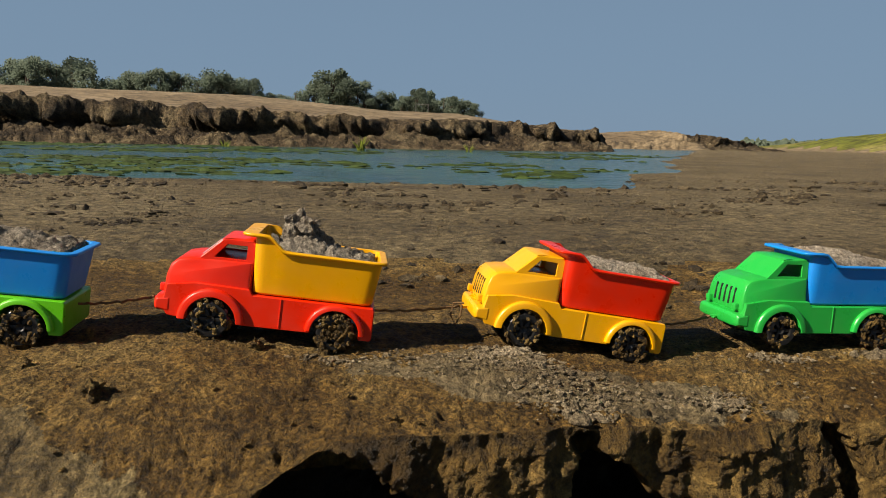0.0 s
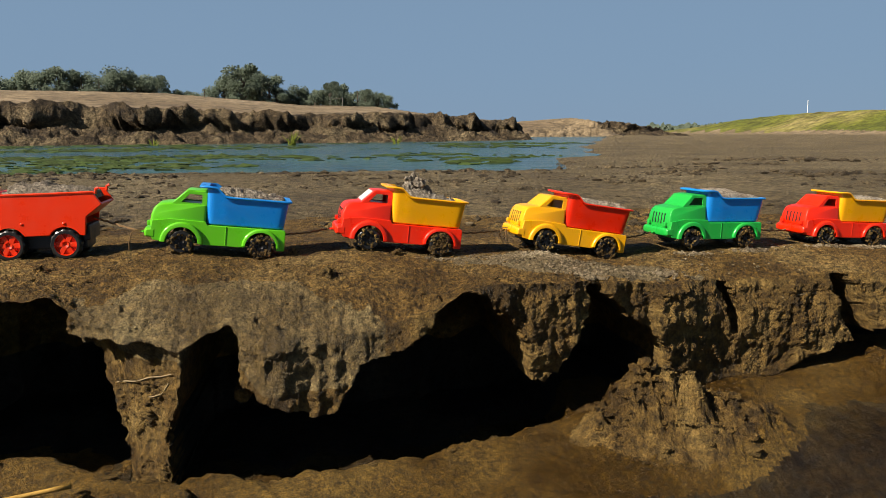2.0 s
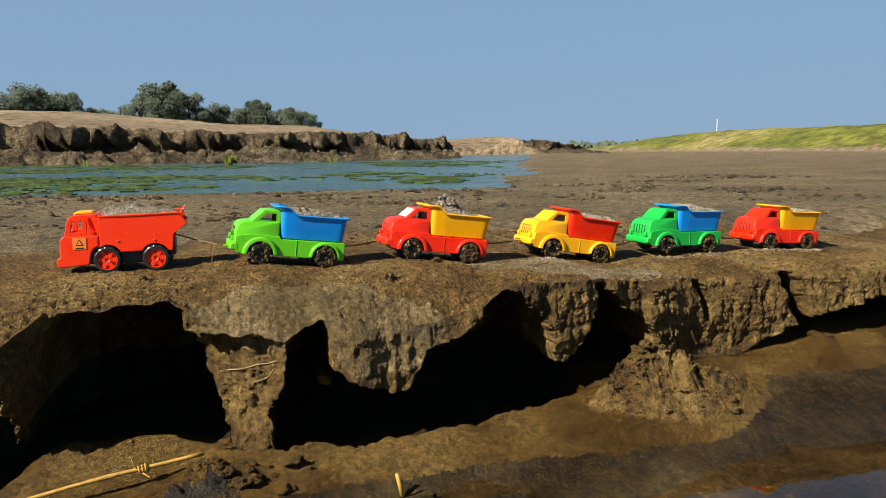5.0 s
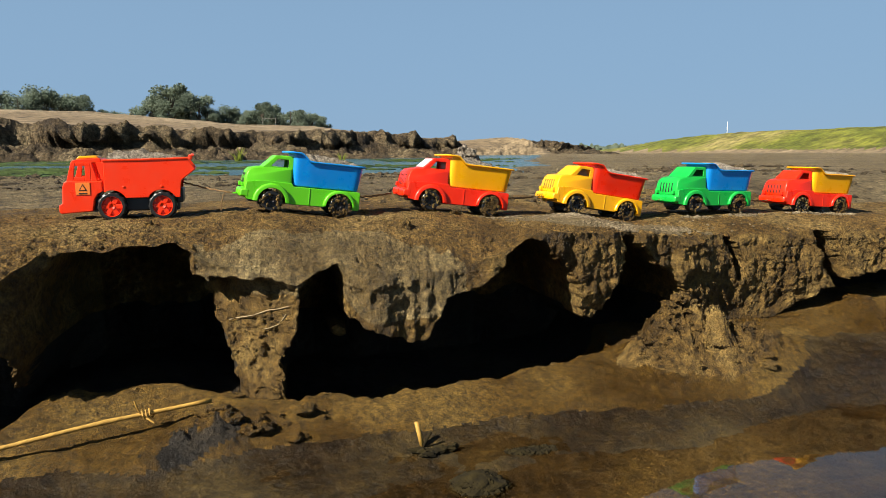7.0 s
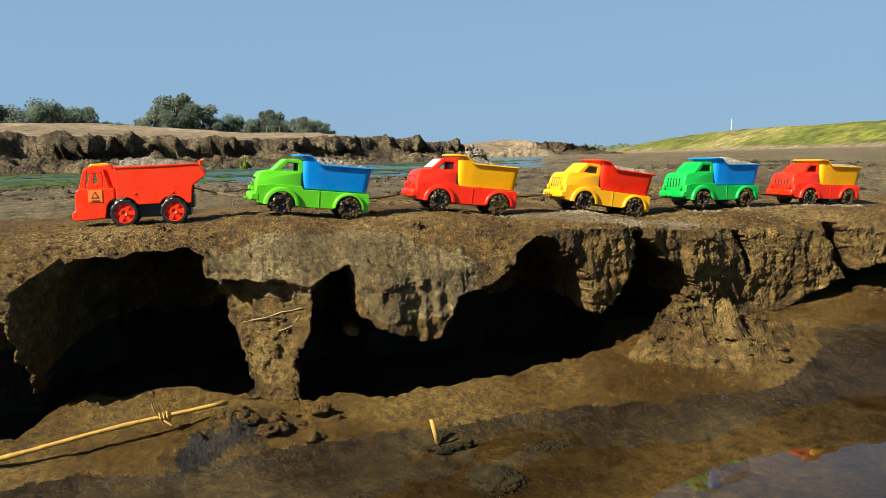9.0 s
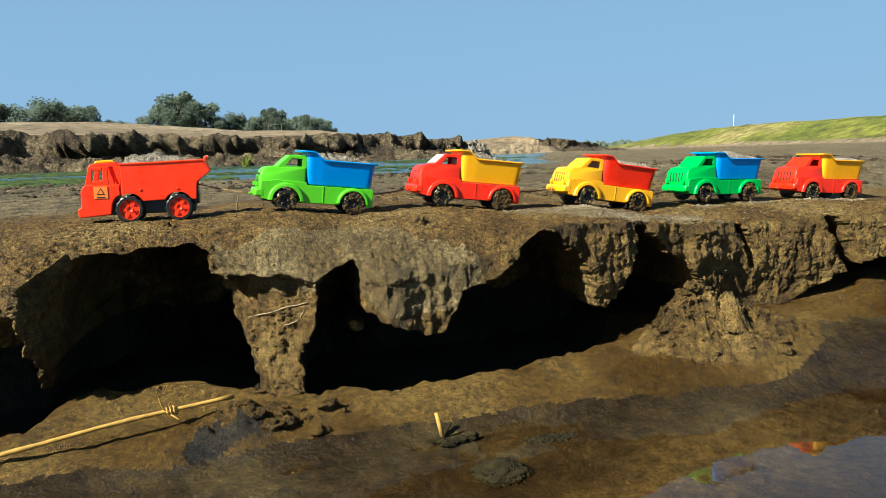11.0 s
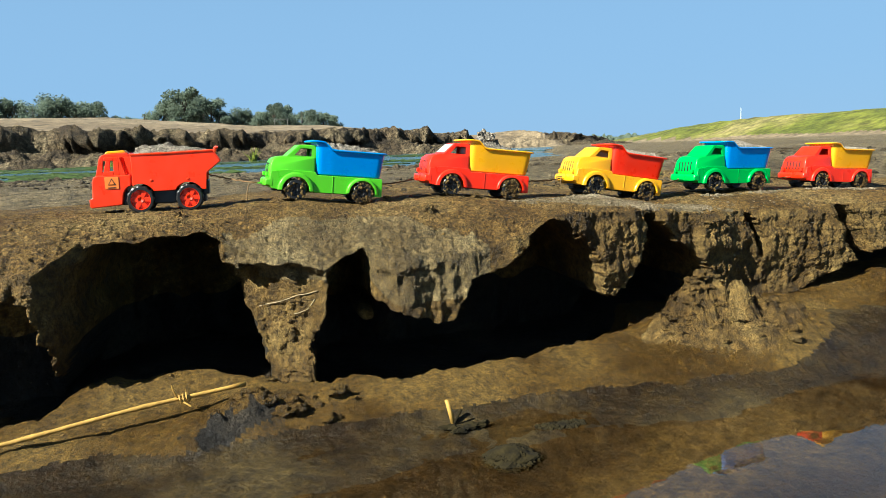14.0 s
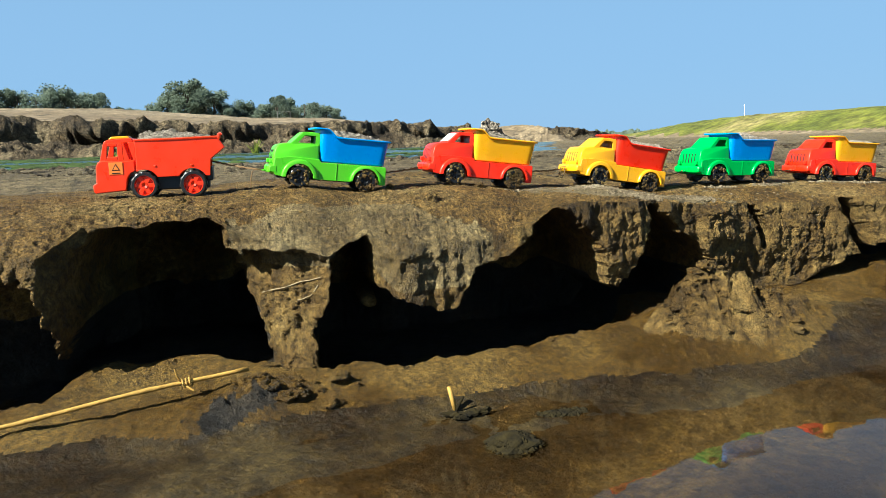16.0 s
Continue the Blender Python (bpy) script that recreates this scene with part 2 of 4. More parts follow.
def box(bm, x0, x1, y0, y1, z0, z1, bevel=0.0):
    made = bmesh.ops.create_cube(bm, size=1.0)["verts"]
    for v in made:
        v.co = Vector((x0 + (v.co.x + 0.5) * (x1 - x0), y0 + (v.co.y + 0.5) * (y1 - y0), z0 + (v.co.z + 0.5) * (z1 - z0)))
    if bevel:
        edges = list({e for v in made for e in v.link_edges})
        bmesh.ops.bevel(bm, geom=edges, offset=bevel, segments=2, profile=0.6, affect="EDGES")
    return bm


def loft(bm, profile, sections, taper=None):
    """A closed side profile (x, z) drawn through sections (y, inset); inset pulls it towards its middle. taper(z) scales y."""
    cx = sum(p[0] for p in profile) / len(profile)
    cz = sum(p[1] for p in profile) / len(profile)
    loops = []
    for y, inset in sections:
        ring = []
        for px, pz in profile:
            d = math.hypot(px - cx, pz - cz) or 1
            k = 1 - inset / d
            x, z = cx + (px - cx) * k, cz + (pz - cz) * k
            ring.append(bm.verts.new((x, y * (taper(pz) if taper else 1), z)))
        loops.append(ring)
    for a, b in zip(loops, loops[1:]):
        for i in range(len(a)):
            j = (i + 1) % len(a)
            bm.faces.new((a[i], a[j], b[j], b[i]))
    bm.faces.new(loops[0])
    bm.faces.new(reversed(loops[-1]))
    return bm


def arc(cx, cz, r, a0, a1, steps):
    return [(cx + r * math.cos(radians(a0 + (a1 - a0) * i / steps)), cz + r * math.sin(radians(a0 + (a1 - a0) * i / steps))) for i in range(steps + 1)]


def lathe(bm, profile, steps, lug=0.0):
    """Turns (radius, y) about the y axis; lug: how far every other stretch of the largest radius sinks."""
    big = max(p[0] for p in profile)
    rings = []
    for i in range(steps):
        a = 2 * math.pi * i / steps
        rings.append([bm.verts.new(((r - (lug if (i // 2) % 2 and r > big - 0.0012 else 0)) * math.cos(a), y, (r - (lug if (i // 2) % 2 and r > big - 0.0012 else 0)) * math.sin(a))) for r, y in profile])
    for i in range(steps):
        a, b = rings[i], rings[(i + 1) % steps]
        for k in range(len(profile) - 1):
            bm.faces.new((a[k], a[k + 1], b[k + 1], b[k]))
    return bm


def tube(bm, pts, radius, sides=6):
    """A round rod along places; radius may be a list."""
    rings = []
    for i, p in enumerate(pts):
        p = Vector(p)
        d = (Vector(pts[min(i + 1, len(pts) - 1)]) - Vector(pts[max(i - 1, 0)])).normalized()
        s = d.orthogonal().normalized()
        t = d.cross(s)
        r = radius[i] if isinstance(radius, list) else radius
        rings.append([bm.verts.new(p + (s * math.cos(2 * math.pi * k / sides) + t * math.sin(2 * math.pi * k / sides)) * r) for k in range(sides)])
    for a, b in zip(rings, rings[1:]):
        for k in range(sides):
            bm.faces.new((a[k], a[(k + 1) % sides], b[(k + 1) % sides], b[k]))
    bm.faces.new(rings[0])
    bm.faces.new(reversed(rings[-1]))
    return bm


BALLS = {}


def ball(level):
    if level not in BALLS:
        b = bmesh.new()
        bmesh.ops.create_icosphere(b, subdivisions=level, radius=1.0)
        BALLS[level] = [v.co.copy() for v in b.verts], [[v.index for v in f.verts] for f in b.faces]
        b.free()
    return BALLS[level]


def lump(bm, centre, size, seed, rough=0.5, level=2):
    """A broken clod."""
    places, faces = ball(level)
    off = Vector((seed * 3.7, seed * 1.3, seed * 5.1))
    made = []
    for c in places:
        n = noise.noise(c * 1.3 + off) + 0.5 * noise.noise(c * 3.1 + off)
        k = 1 + rough * n
        made.append(bm.verts.new((centre[0] + c.x * size[0] * k, centre[1] + c.y * size[1] * k, centre[2] + c.z * size[2] * k)))
    for f in faces:
        bm.faces.new([made[i] for i in f])
    return bm


# ---- the ground: stream bed, cut bank, mud flat, river bed, far bank and fields in one sheet ----
def table(x, pairs):
    return np.interp(x, [p[0] for p in pairs], [p[1] for p in pairs])


def lip_y(x):
    y = table(x, [(-1.6, 0.30), (-0.95, 0.36), (-0.77, 0.385), (-0.73, 0.455), (-0.57, 0.475), (-0.52, 0.44), (-0.41, 0.405), (-0.385, 0.425), (-0.355, 0.435), (-0.335, 0.425), (-0.3, 0.415), (-0.2, 0.43), (-0.1, 0.46), (-0.05, 0.485),
                  (0.05, 0.50), (0.14, 0.535), (0.25, 0.57), (0.36, 0.605), (0.5, 0.615), (0.8, 0.62), (1.6, 0.70)])
    return y + 0.030 * fbm(np.asarray(x) * 16, 3.1, 0, 5, 0.6)


def lip_z(x):
    return table(x, [(-1.6, -0.06), (-0.9, -0.052), (-0.77, -0.05), (-0.73, -0.02), (-0.57, -0.018), (-0.51, -0.045), (-0.45, -0.056), (-0.41, -0.068), (-0.385, -0.052), (-0.355, -0.044), (-0.335, -0.054), (-0.29, -0.062), (-0.2, -0.064), (-0.1, -0.042),
                     (-0.05, -0.018), (0.05, -0.02), (0.14, -0.028), (0.25, -0.038), (0.37, -0.046), (0.6, -0.042), (1.6, -0.05)]) + 0.013 * fbm(np.asarray(x) * 24, 6.3, 0, 4, 0.6)


# hollows under the bank: height, near edge and far edge; how deep; how wide the two sides fade
HOLLOWS = (
    (((-0.008, -0.66, -0.552), (-0.020, -0.712, -0.550), (-0.034, -0.735, -0.549), (-0.060, -0.748, -0.543), (-0.085, -0.751, -0.528), (-0.13, -0.752, -0.512), (-0.185, -0.762, -0.496), (-0.24, -0.80, -0.48)), 0.30, 0.014, 0.030),
    (((-0.044, -0.364, -0.352), (-0.055, -0.386, -0.346), (-0.075, -0.409, -0.342), (-0.120, -0.412, -0.335), (-0.135, -0.412, -0.300), (-0.150, -0.414, -0.262), (-0.165, -0.432, -0.24), (-0.24, -0.435, -0.20)), 0.26, 0.010, 0.022),
    (((-0.021, -0.058, -0.036), (-0.033, -0.088, -0.030), (-0.050, -0.100, -0.020), (-0.064, -0.112, 0.002), (-0.090, -0.140, 0.020), (-0.104, -0.205, 0.030), (-0.125, -0.212, 0.038), (-0.150, -0.228, 0.036), (-0.162, -0.30, 0.07), (-0.24, -0.40, 0.18)), 0.26, 0.010, 0.024),
    (((-0.028, 0.118, 0.138), (-0.045, 0.121, 0.150), (-0.080, 0.119, 0.190), (-0.100, 0.108, 0.228), (-0.130, 0.088, 0.252), (-0.152, 0.058, 0.256), (-0.170, 0.02, 0.246), (-0.24, -0.05, 0.22)), 0.24, 0.010, 0.020),
    (((-0.030, 0.350, 0.366), (-0.060, 0.353, 0.374), (-0.100, 0.364, 0.396), (-0.132, 0.372, 0.386)), 0.11, 0.006, 0.012),
    (((-0.040, 0.545, 0.585), (-0.090, 0.552, 0.606), (-0.135, 0.572, 0.628), (-0.165, 0.58, 0.63)), 0.085, 0.010, 0.030),
    (((-0.098, 0.76, 2.0), (-0.116, 0.668, 2.0), (-0.150, 0.552, 2.0), (-0.178, 0.500, 2.0), (-0.202, 0.415, 2.0), (-0.24, 0.38, 2.0)), 0.20, 0.012, 0.02),
    (((-0.078, -2.0, -0.775), (-0.110, -2.0, -0.768), (-0.16, -2.0, -0.755), (-0.24, -2.0, -0.75)), 0.16, 0.010, 0.030),
)


def hollow(u, z):
    """How far the bank's face lies behind its lip."""
    wu = u + 0.020 * fbm(u * 38, z * 38, 2, 4, 0.6) + 0.006 * fbm(u * 140, z * 140, 5, 2)
    wz = z + 0.018 * fbm(u * 42, z * 42, 8, 4, 0.6) + 0.008 * fbm(u * 120, z * 150, 4, 2)
    out = np.zeros_like(u)
    for rows, deep, near, far in HOLLOWS:
        hs = [-r[0] for r in rows]
        lo, hi = np.interp(-wz, hs, [r[1] for r in rows]), np.interp(-wz, hs, [r[2] for r in rows])
        roof = sm((rows[0][0] - wz) / 0.012)
        if rows[-1][0] > -0.2:
            roof = roof * sm((wz - rows[-1][0]) / 0.03)
        out = np.maximum(out, deep * roof * sm((wu - lo) / near) * sm((hi - wu) / far))
    # the slanting brown wall between the two large hollows, set back under the pale lip
    wall = sm((-0.060 - wz) / 0.008) * sm((-0.412 - wu) / 0.006) * sm((wu + 0.58) / 0.03)
    out = np.maximum(out, wall * (0.008 + 0.055 * np.clip((-0.412 - wu) / 0.11, 0, 1)))
    # chipped strip in the middle of the bank
    chips = sm((wu + 0.345) / 0.02) * sm((-0.205 - wu) / 0.02) * sm((-0.075 - wz) / 0.012)
    out = np.maximum(out, 0.010 * chips * (0.5 + 1.6 * fbm(u * 60, z * 34, 3, 3)))
    # a block left standing in the hollow
    block = sm(1.6 - ((u + 0.352) / 0.013) ** 2 - ((z + 0.150) / 0.010) ** 2)
    return out * (1 - 0.8 * block)


def slope_z(x, y):
    """The trodden slope below the bank and the bed of the pool."""
    z = table(y, [(-60, -0.8), (-4, -0.42), (-1, -0.35), (-0.3, -0.30), (0.06, -0.279), (0.16, -0.270), (0.22, -0.262), (0.32, -0.250), (0.4, -0.228), (0.5, -0.211), (0.62, -0.200), (0.9, -0.19)])
    z = z + 0.03 * np.clip(-x - 0.15, 0, 0.45) + 0.03 * sm((x - 0.35) / 0.35) * sm((y - 0.45) / 0.2)
    z = z - 0.018 * sm((x - 0.0) / 0.4) * sm((0.42 - y) / 0.2)
    z = z - 0.012 * np.exp(-((y - 0.27 - 0.12 * (x + 0.3)) / 0.05) ** 2) * sm((0.1 - x) / 0.3)
    brink = lip_y(x) - 0.035 + 0.03 * fbm(x * 22, 2.2, 0, 4, 0.6)
    z = z + 0.006 * np.exp(-(((y - brink + 0.01) / 0.03) ** 2)) - 0.052 * sm((y - brink) / 0.07) * sm((0.12 - x) / 0.05)
    for mx, my, h, sx, sy in ((0.150, 0.462, 0.062, 0.040, 0.042), (0.222, 0.455, 0.068, 0.055, 0.045), (0.31, 0.435, 0.042, 0.06, 0.05), (0.22, 0.40, 0.02, 0.10, 0.05), (-0.50, 0.335, 0.018, 0.05, 0.025), (-0.42, 0.42, 0.016, 0.05, 0.03), (-0.540, 0.300, 0.024, 0.050, 0.026), (-0.585, 0.262, 0.012, 0.035, 0.02), (0.62, 0.58, 0.02, 0.03, 0.02)):
        r = np.exp(-(((x - mx) / sx) ** 2 + ((y - my) / sy) ** 2))
        z = z + h * r * (1 + 1.3 * fbm(x * 30, y * 30, 2, 5, 0.65) - 1.2 * np.abs(fbm(x * 46, y * 46, 8, 3)))
    wet = sm((y - 0.1) / 0.25)
    return z + (0.004 + 0.012 * wet) * fbm(x * 11, y * 11, 0, 5, 0.55) + 0.007 * wet * fbm(x * 60, y * 60, 5, 3)


def river_side(x, y):
    """1 where the river lies."""
    return sm((y - 3.0 - 0.25 * fbm(x * 1.1, 4.0, 0, 3)) / 0.5) * sm((0.9 + 0.36 * (y - 3) - x + 0.8 * fbm(x * 0.7, y * 0.7, 9, 3)) / 0.8)


def far_front(x):
    return table(x, [(-400, 6), (-40, 9.5), (-7, 12.3), (-4.6, 13.2), (-0.75, 14.8), (2, 16.3), (4.1, 18.1), (4.7, 23), (6, 27), (9.6, 28.6), (12.9, 29.5), (13.6, 60), (60, 500), (4000, 6000)])


def behind_front(x, y):
    """How far a place lies behind the far bank's ragged edge."""
    return y - far_front(x) - 0.9 * fbm(x * 0.35, 1.7, 0, 3) - 0.7 * fbm(x * 1.7, y * 1.7, 3, 4, 0.6)


def flat_z(x, y):
    """The mud flat with the river bed, the far bank and the fields behind."""
    z0 = table(x, [(-1.2, 0.0), (-0.7, 0.006), (-0.6, 0.006), (-0.44, 0.015), (-0.335, 0.003), (-0.18, 0.009), (-0.075, -0.004), (0.10, -0.006), (0.205, -0.0225), (0.36, -0.014), (0.47, -0.017), (0.65, -0.024), (0.76, -0.031), (1.3, -0.035)])
    near = sm((1.25 - y) / 0.4)
    z = z0 * near + (1 - near) * 0.03
    z = z - 0.03 * sm((y - 1.8) / 1.6)
    z = z + 0.012 * (1 - near) * fbm(x * 1.6, y * 1.6, 0, 4) + 0.0045 * fbm(x * 16, y * 16, 1, 4)
    crumbs = sm((fbm(x * 3.2, y * 3.2, 4, 3) - 0.02) * 9)
    z = z + (0.006 + 0.018 * sm((y - 0.95) / 0.6)) * crumbs * np.clip(fbm(x * 34, y * 34, 6, 2) - 0.12, 0, 1) * sm((y - 0.62) / 0.1)
    z = z - 0.09 * river_side(x, y) + 0.05 * river_side(x, y) * fbm(x * 2.2, y * 2.2, 12, 4)
    far = np.maximum(0.0, y - 30)
    z = z - 0.0016 * np.minimum(far, 60)
    top = table(x, [(-60, 1.4), (-7, 0.81), (-4, 0.70), (-1.7, 0.60), (1, 0.65), (3.9, 0.50), (5, 0.5), (7.4, 0.64), (9.1, 0.83), (9.8, 0.62), (12.8, 0.22), (13.6, 0.0), (4000, 0.0)])
    soft = table(x, [(-60, 0.40), (3.9, 0.40), (4.6, 4.0), (8.6, 4.0), (9.6, 0.5), (12.8, 0.4), (14, 3)])
    d = behind_front(x, y)
    cut = sm(d / soft)
    back = table(x, [(-60, 0.065), (-7, 0.056), (-2, 0.046), (1, 0.042), (4, 0.03), (6, 0.0), (4000, 0.0)])
    talus = np.clip((d + 2.2) / 2.2, 0, 1)
    rise = top * (0.50 * talus + 0.50 * cut) + back * np.clip(d - 0.5, 0, 16)
    rough = (0.34 * fbm(x * 2.6, y * 2.6, 1, 4) + 0.26 * fbm(x * 6, y * 6, 2, 4, 0.6)) * sm((d + 2.2) / 0.8) * (1 - sm((d - 0.3) / 0.9)) * sm(top * 3)
    z = z + rise + rough
    ridge = 1.32 * sm((x - 23.5 - 0.9 * fbm(y * 0.2, 3, 0, 3)) / 5.5) * sm((72 - y) / 28) * sm((y + 30) / 20)
    return z + ridge * (1 + 0.10 * fbm(x * 0.3, y * 0.3, 0, 3)) + 0.10 * sm(ridge * 3) * fbm(x * 0.8, y * 0.8, 2, 4)


def ragged(u, z):
    """Broken relief of the cut face: lumps, ledges and chips."""
    ledge = z * 42 + 2.4 * fbm(u * 9, z * 20, 2, 3)
    ledge = ledge - np.floor(ledge)
    return (0.036 * fbm(u * 15, z * 12, 5, 4) + 0.018 * fbm(u * 55, z * 45, 6, 4, 0.6) + 0.008 * np.abs(fbm(u * 110, z * 100, 7, 3)) + 0.004 * fbm(u * 150, z * 60, 9, 2)
            + 0.0010 * sm(ledge * 1.3))


def bulge(u):
    """1 where the bank's lip rounds off smoothly into its face."""
    return sm((u + 0.36) / 0.05) * sm((-0.06 - u) / 0.06)


# cracks in the drying crust behind the lip: start, end and bow
CRACKS = ((-0.089, 0.576, -0.018, 0.585, 0.005), (-0.163, 0.493, -0.123, 0.490, -0.003), (-0.137, 0.466, -0.085, 0.475, 0.005), (-0.085, 0.474, -0.092, 0.490, 0.002),
          (-0.60, 0.52, -0.50, 0.535, 0.008), (-0.70, 0.50, -0.63, 0.492, -0.006), (0.02, 0.60, 0.075, 0.612, 0.004), (-0.45, 0.50, -0.39, 0.488, -0.005))


def crack_z(x, y):
    z = np.zeros_like(x)
    for ax, ay, bx, by, bow in CRACKS:
        dx, dy = bx - ax, by - ay
        long = math.hypot(dx, dy)
        t = ((x - ax) * dx + (y - ay) * dy) / long ** 2
        off = ((x - ax) * dy - (y - ay) * dx) / long + bow * 4 * t * (1 - t) + 0.012 * fbm(x * 60, y * 60, 3, 3)
        z = z - 0.008 * np.exp(-(off / 0.0028) ** 2) * sm(t * 6) * sm((1 - t) * 6)
    return z


def spread(y):
    return 1 + 0.72 * max(0.0, y - 0.9), 0.13 * max(0.0, y - 0.9)


def build_ground():
    fine = np.linspace(-0.98, 0.98, 980)
    outer = 0.98 + 0.012 * (1.42 ** np.arange(1, 22) - 1)
    u = np.concatenate([-outer[::-1], fine, outer])
    rows = []
    ly, lz = lip_y(u), lip_z(u)
    foot = ly + 0.16
    for _ in range(3):
        foot_z = slope_z(u, foot)
        foot = ly + hollow(u, foot_z)
    foot_z = slope_z(u, foot)
    for y in (-60, -25, -10, -5, -3, -2, -1.4, -1.0, -0.75):
        rows.append(np.stack([u, np.full_like(u, y), slope_z(u, np.full_like(u, y))], -1))
    front = table(u, [(-1.0, 0.30), (-0.6, 0.36), (-0.4, 0.34), (-0.1, 0.38), (0.3, 0.46), (1.0, 0.52)])
    for a in np.linspace(0, 1, 140):
        y = -0.55 + (front + 0.55) * a ** 0.8
        rows.append(np.stack([u, y, slope_z(u, y)], -1))
    for a in np.linspace(0, 1, 51)[1:]:
        y = front + (foot - front) * a
        rows.append(np.stack([u, y, slope_z(u, y)], -1))
    for s in np.linspace(0, 1, 231)[1:]:
        z = foot_z + (lz - foot_z) * s
        h = hollow(u, z)
        k = min(1.0, 14 * (1 - s)) * min(1.0, 8 * s)
        solid = 1 - sm(h / 0.05)
        out = 0.006 + 0.020 * sm((u + 0.36) / 0.05) * sm((-0.06 - u) / 0.06) + 0.026 * sm((-0.745 - u) / 0.03)
        y = ly + h * min(1.0, 20 * (1 - s)) + k * (ragged(u, z) * (1 - 0.55 * bulge(u)) - 0.004) - solid * (out * math.sin(math.pi * s ** 0.7) + 0.018 * (1 - s) * sm((u - 0.16) / 0.1))
        rows.append(np.stack([u + 0.008 * k * fbm(u * 60, z * 60, 2, 3), y, z], -1))
    for s in np.linspace(0, 1, 110)[1:]:
        y = ly + (0.78 - ly) * s ** 1.3
        fall = np.clip(1 - (y - ly) / 0.2, 0, 1) ** 2
        edge = min(1.0, 12 * s)
        z = flat_z(u, y) + (lz - flat_z(u, ly)) * fall + edge * (0.012 * fall * fbm(u * 30, y * 30, 3, 4, 0.6) + 0.005 * fbm(u * 75, y * 75, 5, 3) + 0.004 * fbm(u * 210, y * 170, 9, 2) + crack_z(u, y) - 0.016 * fall * np.abs(fbm(u * 130, y * 90, 11, 2)))
        rows.append(np.stack([u, y, z], -1))
    y = 0.78
    while y < 4500:
        w, c = spread(y)
        y += (0.0085 if 11.5 < y < 17.5 else 0.017 if y < 40 else 0.06) * w
        x = c + u * w
        yy = np.full_like(u, y)
        z = flat_z(x, yy)
        if 8 < y < 45:
            d = behind_front(x, yy)
            jut = 0.85 * (0.1 + 1.7 * np.clip(fbm(x * 1.3, 5.5, 2, 3) + 0.15, 0, 1)) * sm((d - 0.06) / 0.10) * (1 - sm((d - 0.3) / 1.4)) * (x < 13) * ((x < 4.3) | (x > 9.3))
            yy = yy - jut
        rows.append(np.stack([x, yy, z], -1))
    rows = np.array(rows)
    me = grid_mesh("ground", rows)
    for m in (MUD, FACE_MUD, WET_MUD, FLAT_MUD, FAR_EARTH, FAR_SAND, GRASS_LAND, RIVER_BED, SLOPE_MUD, CLAY_AND_SHADE, GREY_MUD):
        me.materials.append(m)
    mid = (rows[:-1, :-1] + rows[1:, 1:]) / 2
    x, y, z = mid[..., 0], mid[..., 1], mid[..., 2]
    slot = np.zeros(x.shape, np.int32)
    nrow = np.arange(x.shape[0])[:, None] + 0 * x.astype(int)
    face0, face1 = 9 + 190, 9 + 190 + 230
    slot[nrow < face0] = 8
    slot[(nrow < face0) & (z + 0.012 * fbm(x * 9, y * 9, 7, 4) < -0.249 + 0.040 * sm((x - 0.22) / 0.25) * sm((0.60 - y) / 0.1))] = 2
    slot[(nrow >= face0) & (nrow < face1)] = 1
    slot[(nrow < face0) & (((x - 0.215) / 0.13) ** 2 + ((y - 0.455) / 0.085) ** 2 + 1.2 * fbm(x * 25, y * 25, 4, 4) < 1)] = 1
    slot[(nrow >= face1) & (y < 1) & (((x - 0.13) / 0.20) ** 2 + ((y - 0.615) / 0.055) ** 2 + 1.6 * fbm(x * 18, y * 18, 4, 4) < 0.9)] = 3
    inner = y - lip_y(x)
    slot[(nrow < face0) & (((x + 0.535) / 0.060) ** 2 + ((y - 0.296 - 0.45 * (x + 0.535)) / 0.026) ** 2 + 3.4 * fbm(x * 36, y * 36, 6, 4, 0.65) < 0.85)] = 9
    # low in the hollows: wet clay, its near-black colour also painting the shade
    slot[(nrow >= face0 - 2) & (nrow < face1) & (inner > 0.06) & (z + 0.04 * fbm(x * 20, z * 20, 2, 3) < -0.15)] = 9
    pale = ((x + 0.36) / 0.20) ** 2 + ((y - 0.43) / 0.085) ** 2 + 1.3 * fbm(x * 20, y * 20, 4, 4)
    slot[(nrow >= face0) & (z > -0.085 - 0.04 * bulge(x)) & (inner < 0.1) & (pale < 1)] = 10
    # hollow floors well behind the lip take the same painted-in shade
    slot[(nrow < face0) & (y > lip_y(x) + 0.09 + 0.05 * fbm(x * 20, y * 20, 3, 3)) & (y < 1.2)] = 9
    slot[y + 0.3 * fbm(x * 3, y * 3, 3, 3) > 1.0] = 3
    slot[(river_side(x, y) > 0.45) & (y > 2)] = 7
    d = y - far_front(x)
    bank = (d > -2.2 + 0.5 * fbm(x * 2, y * 2, 5, 3)) & (x < 13.5) & (y > 5)
    slot[bank] = 4
    slot[bank & ((d > 0.9 + 0.7 * fbm(x * 2, y * 1.2, 4, 3)) | ((x > 4.4) & (x < 9.6 + 0.8 * fbm(x, y, 3, 3))))] = 5
    slot[(x > 24.2 + 0.8 * fbm(x * 0.5, y * 0.5, 1, 3)) & (y > 2) & (y < 3000)] = 6
    slot[(np.abs(x - 23.9) < 0.9 + 0.5 * fbm(y * 0.6, 2, 2, 3)) & (y > 2) & (y < 70)] = 5
    slot[(y > 90) & (x <= 24)] = 5
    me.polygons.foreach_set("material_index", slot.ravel())
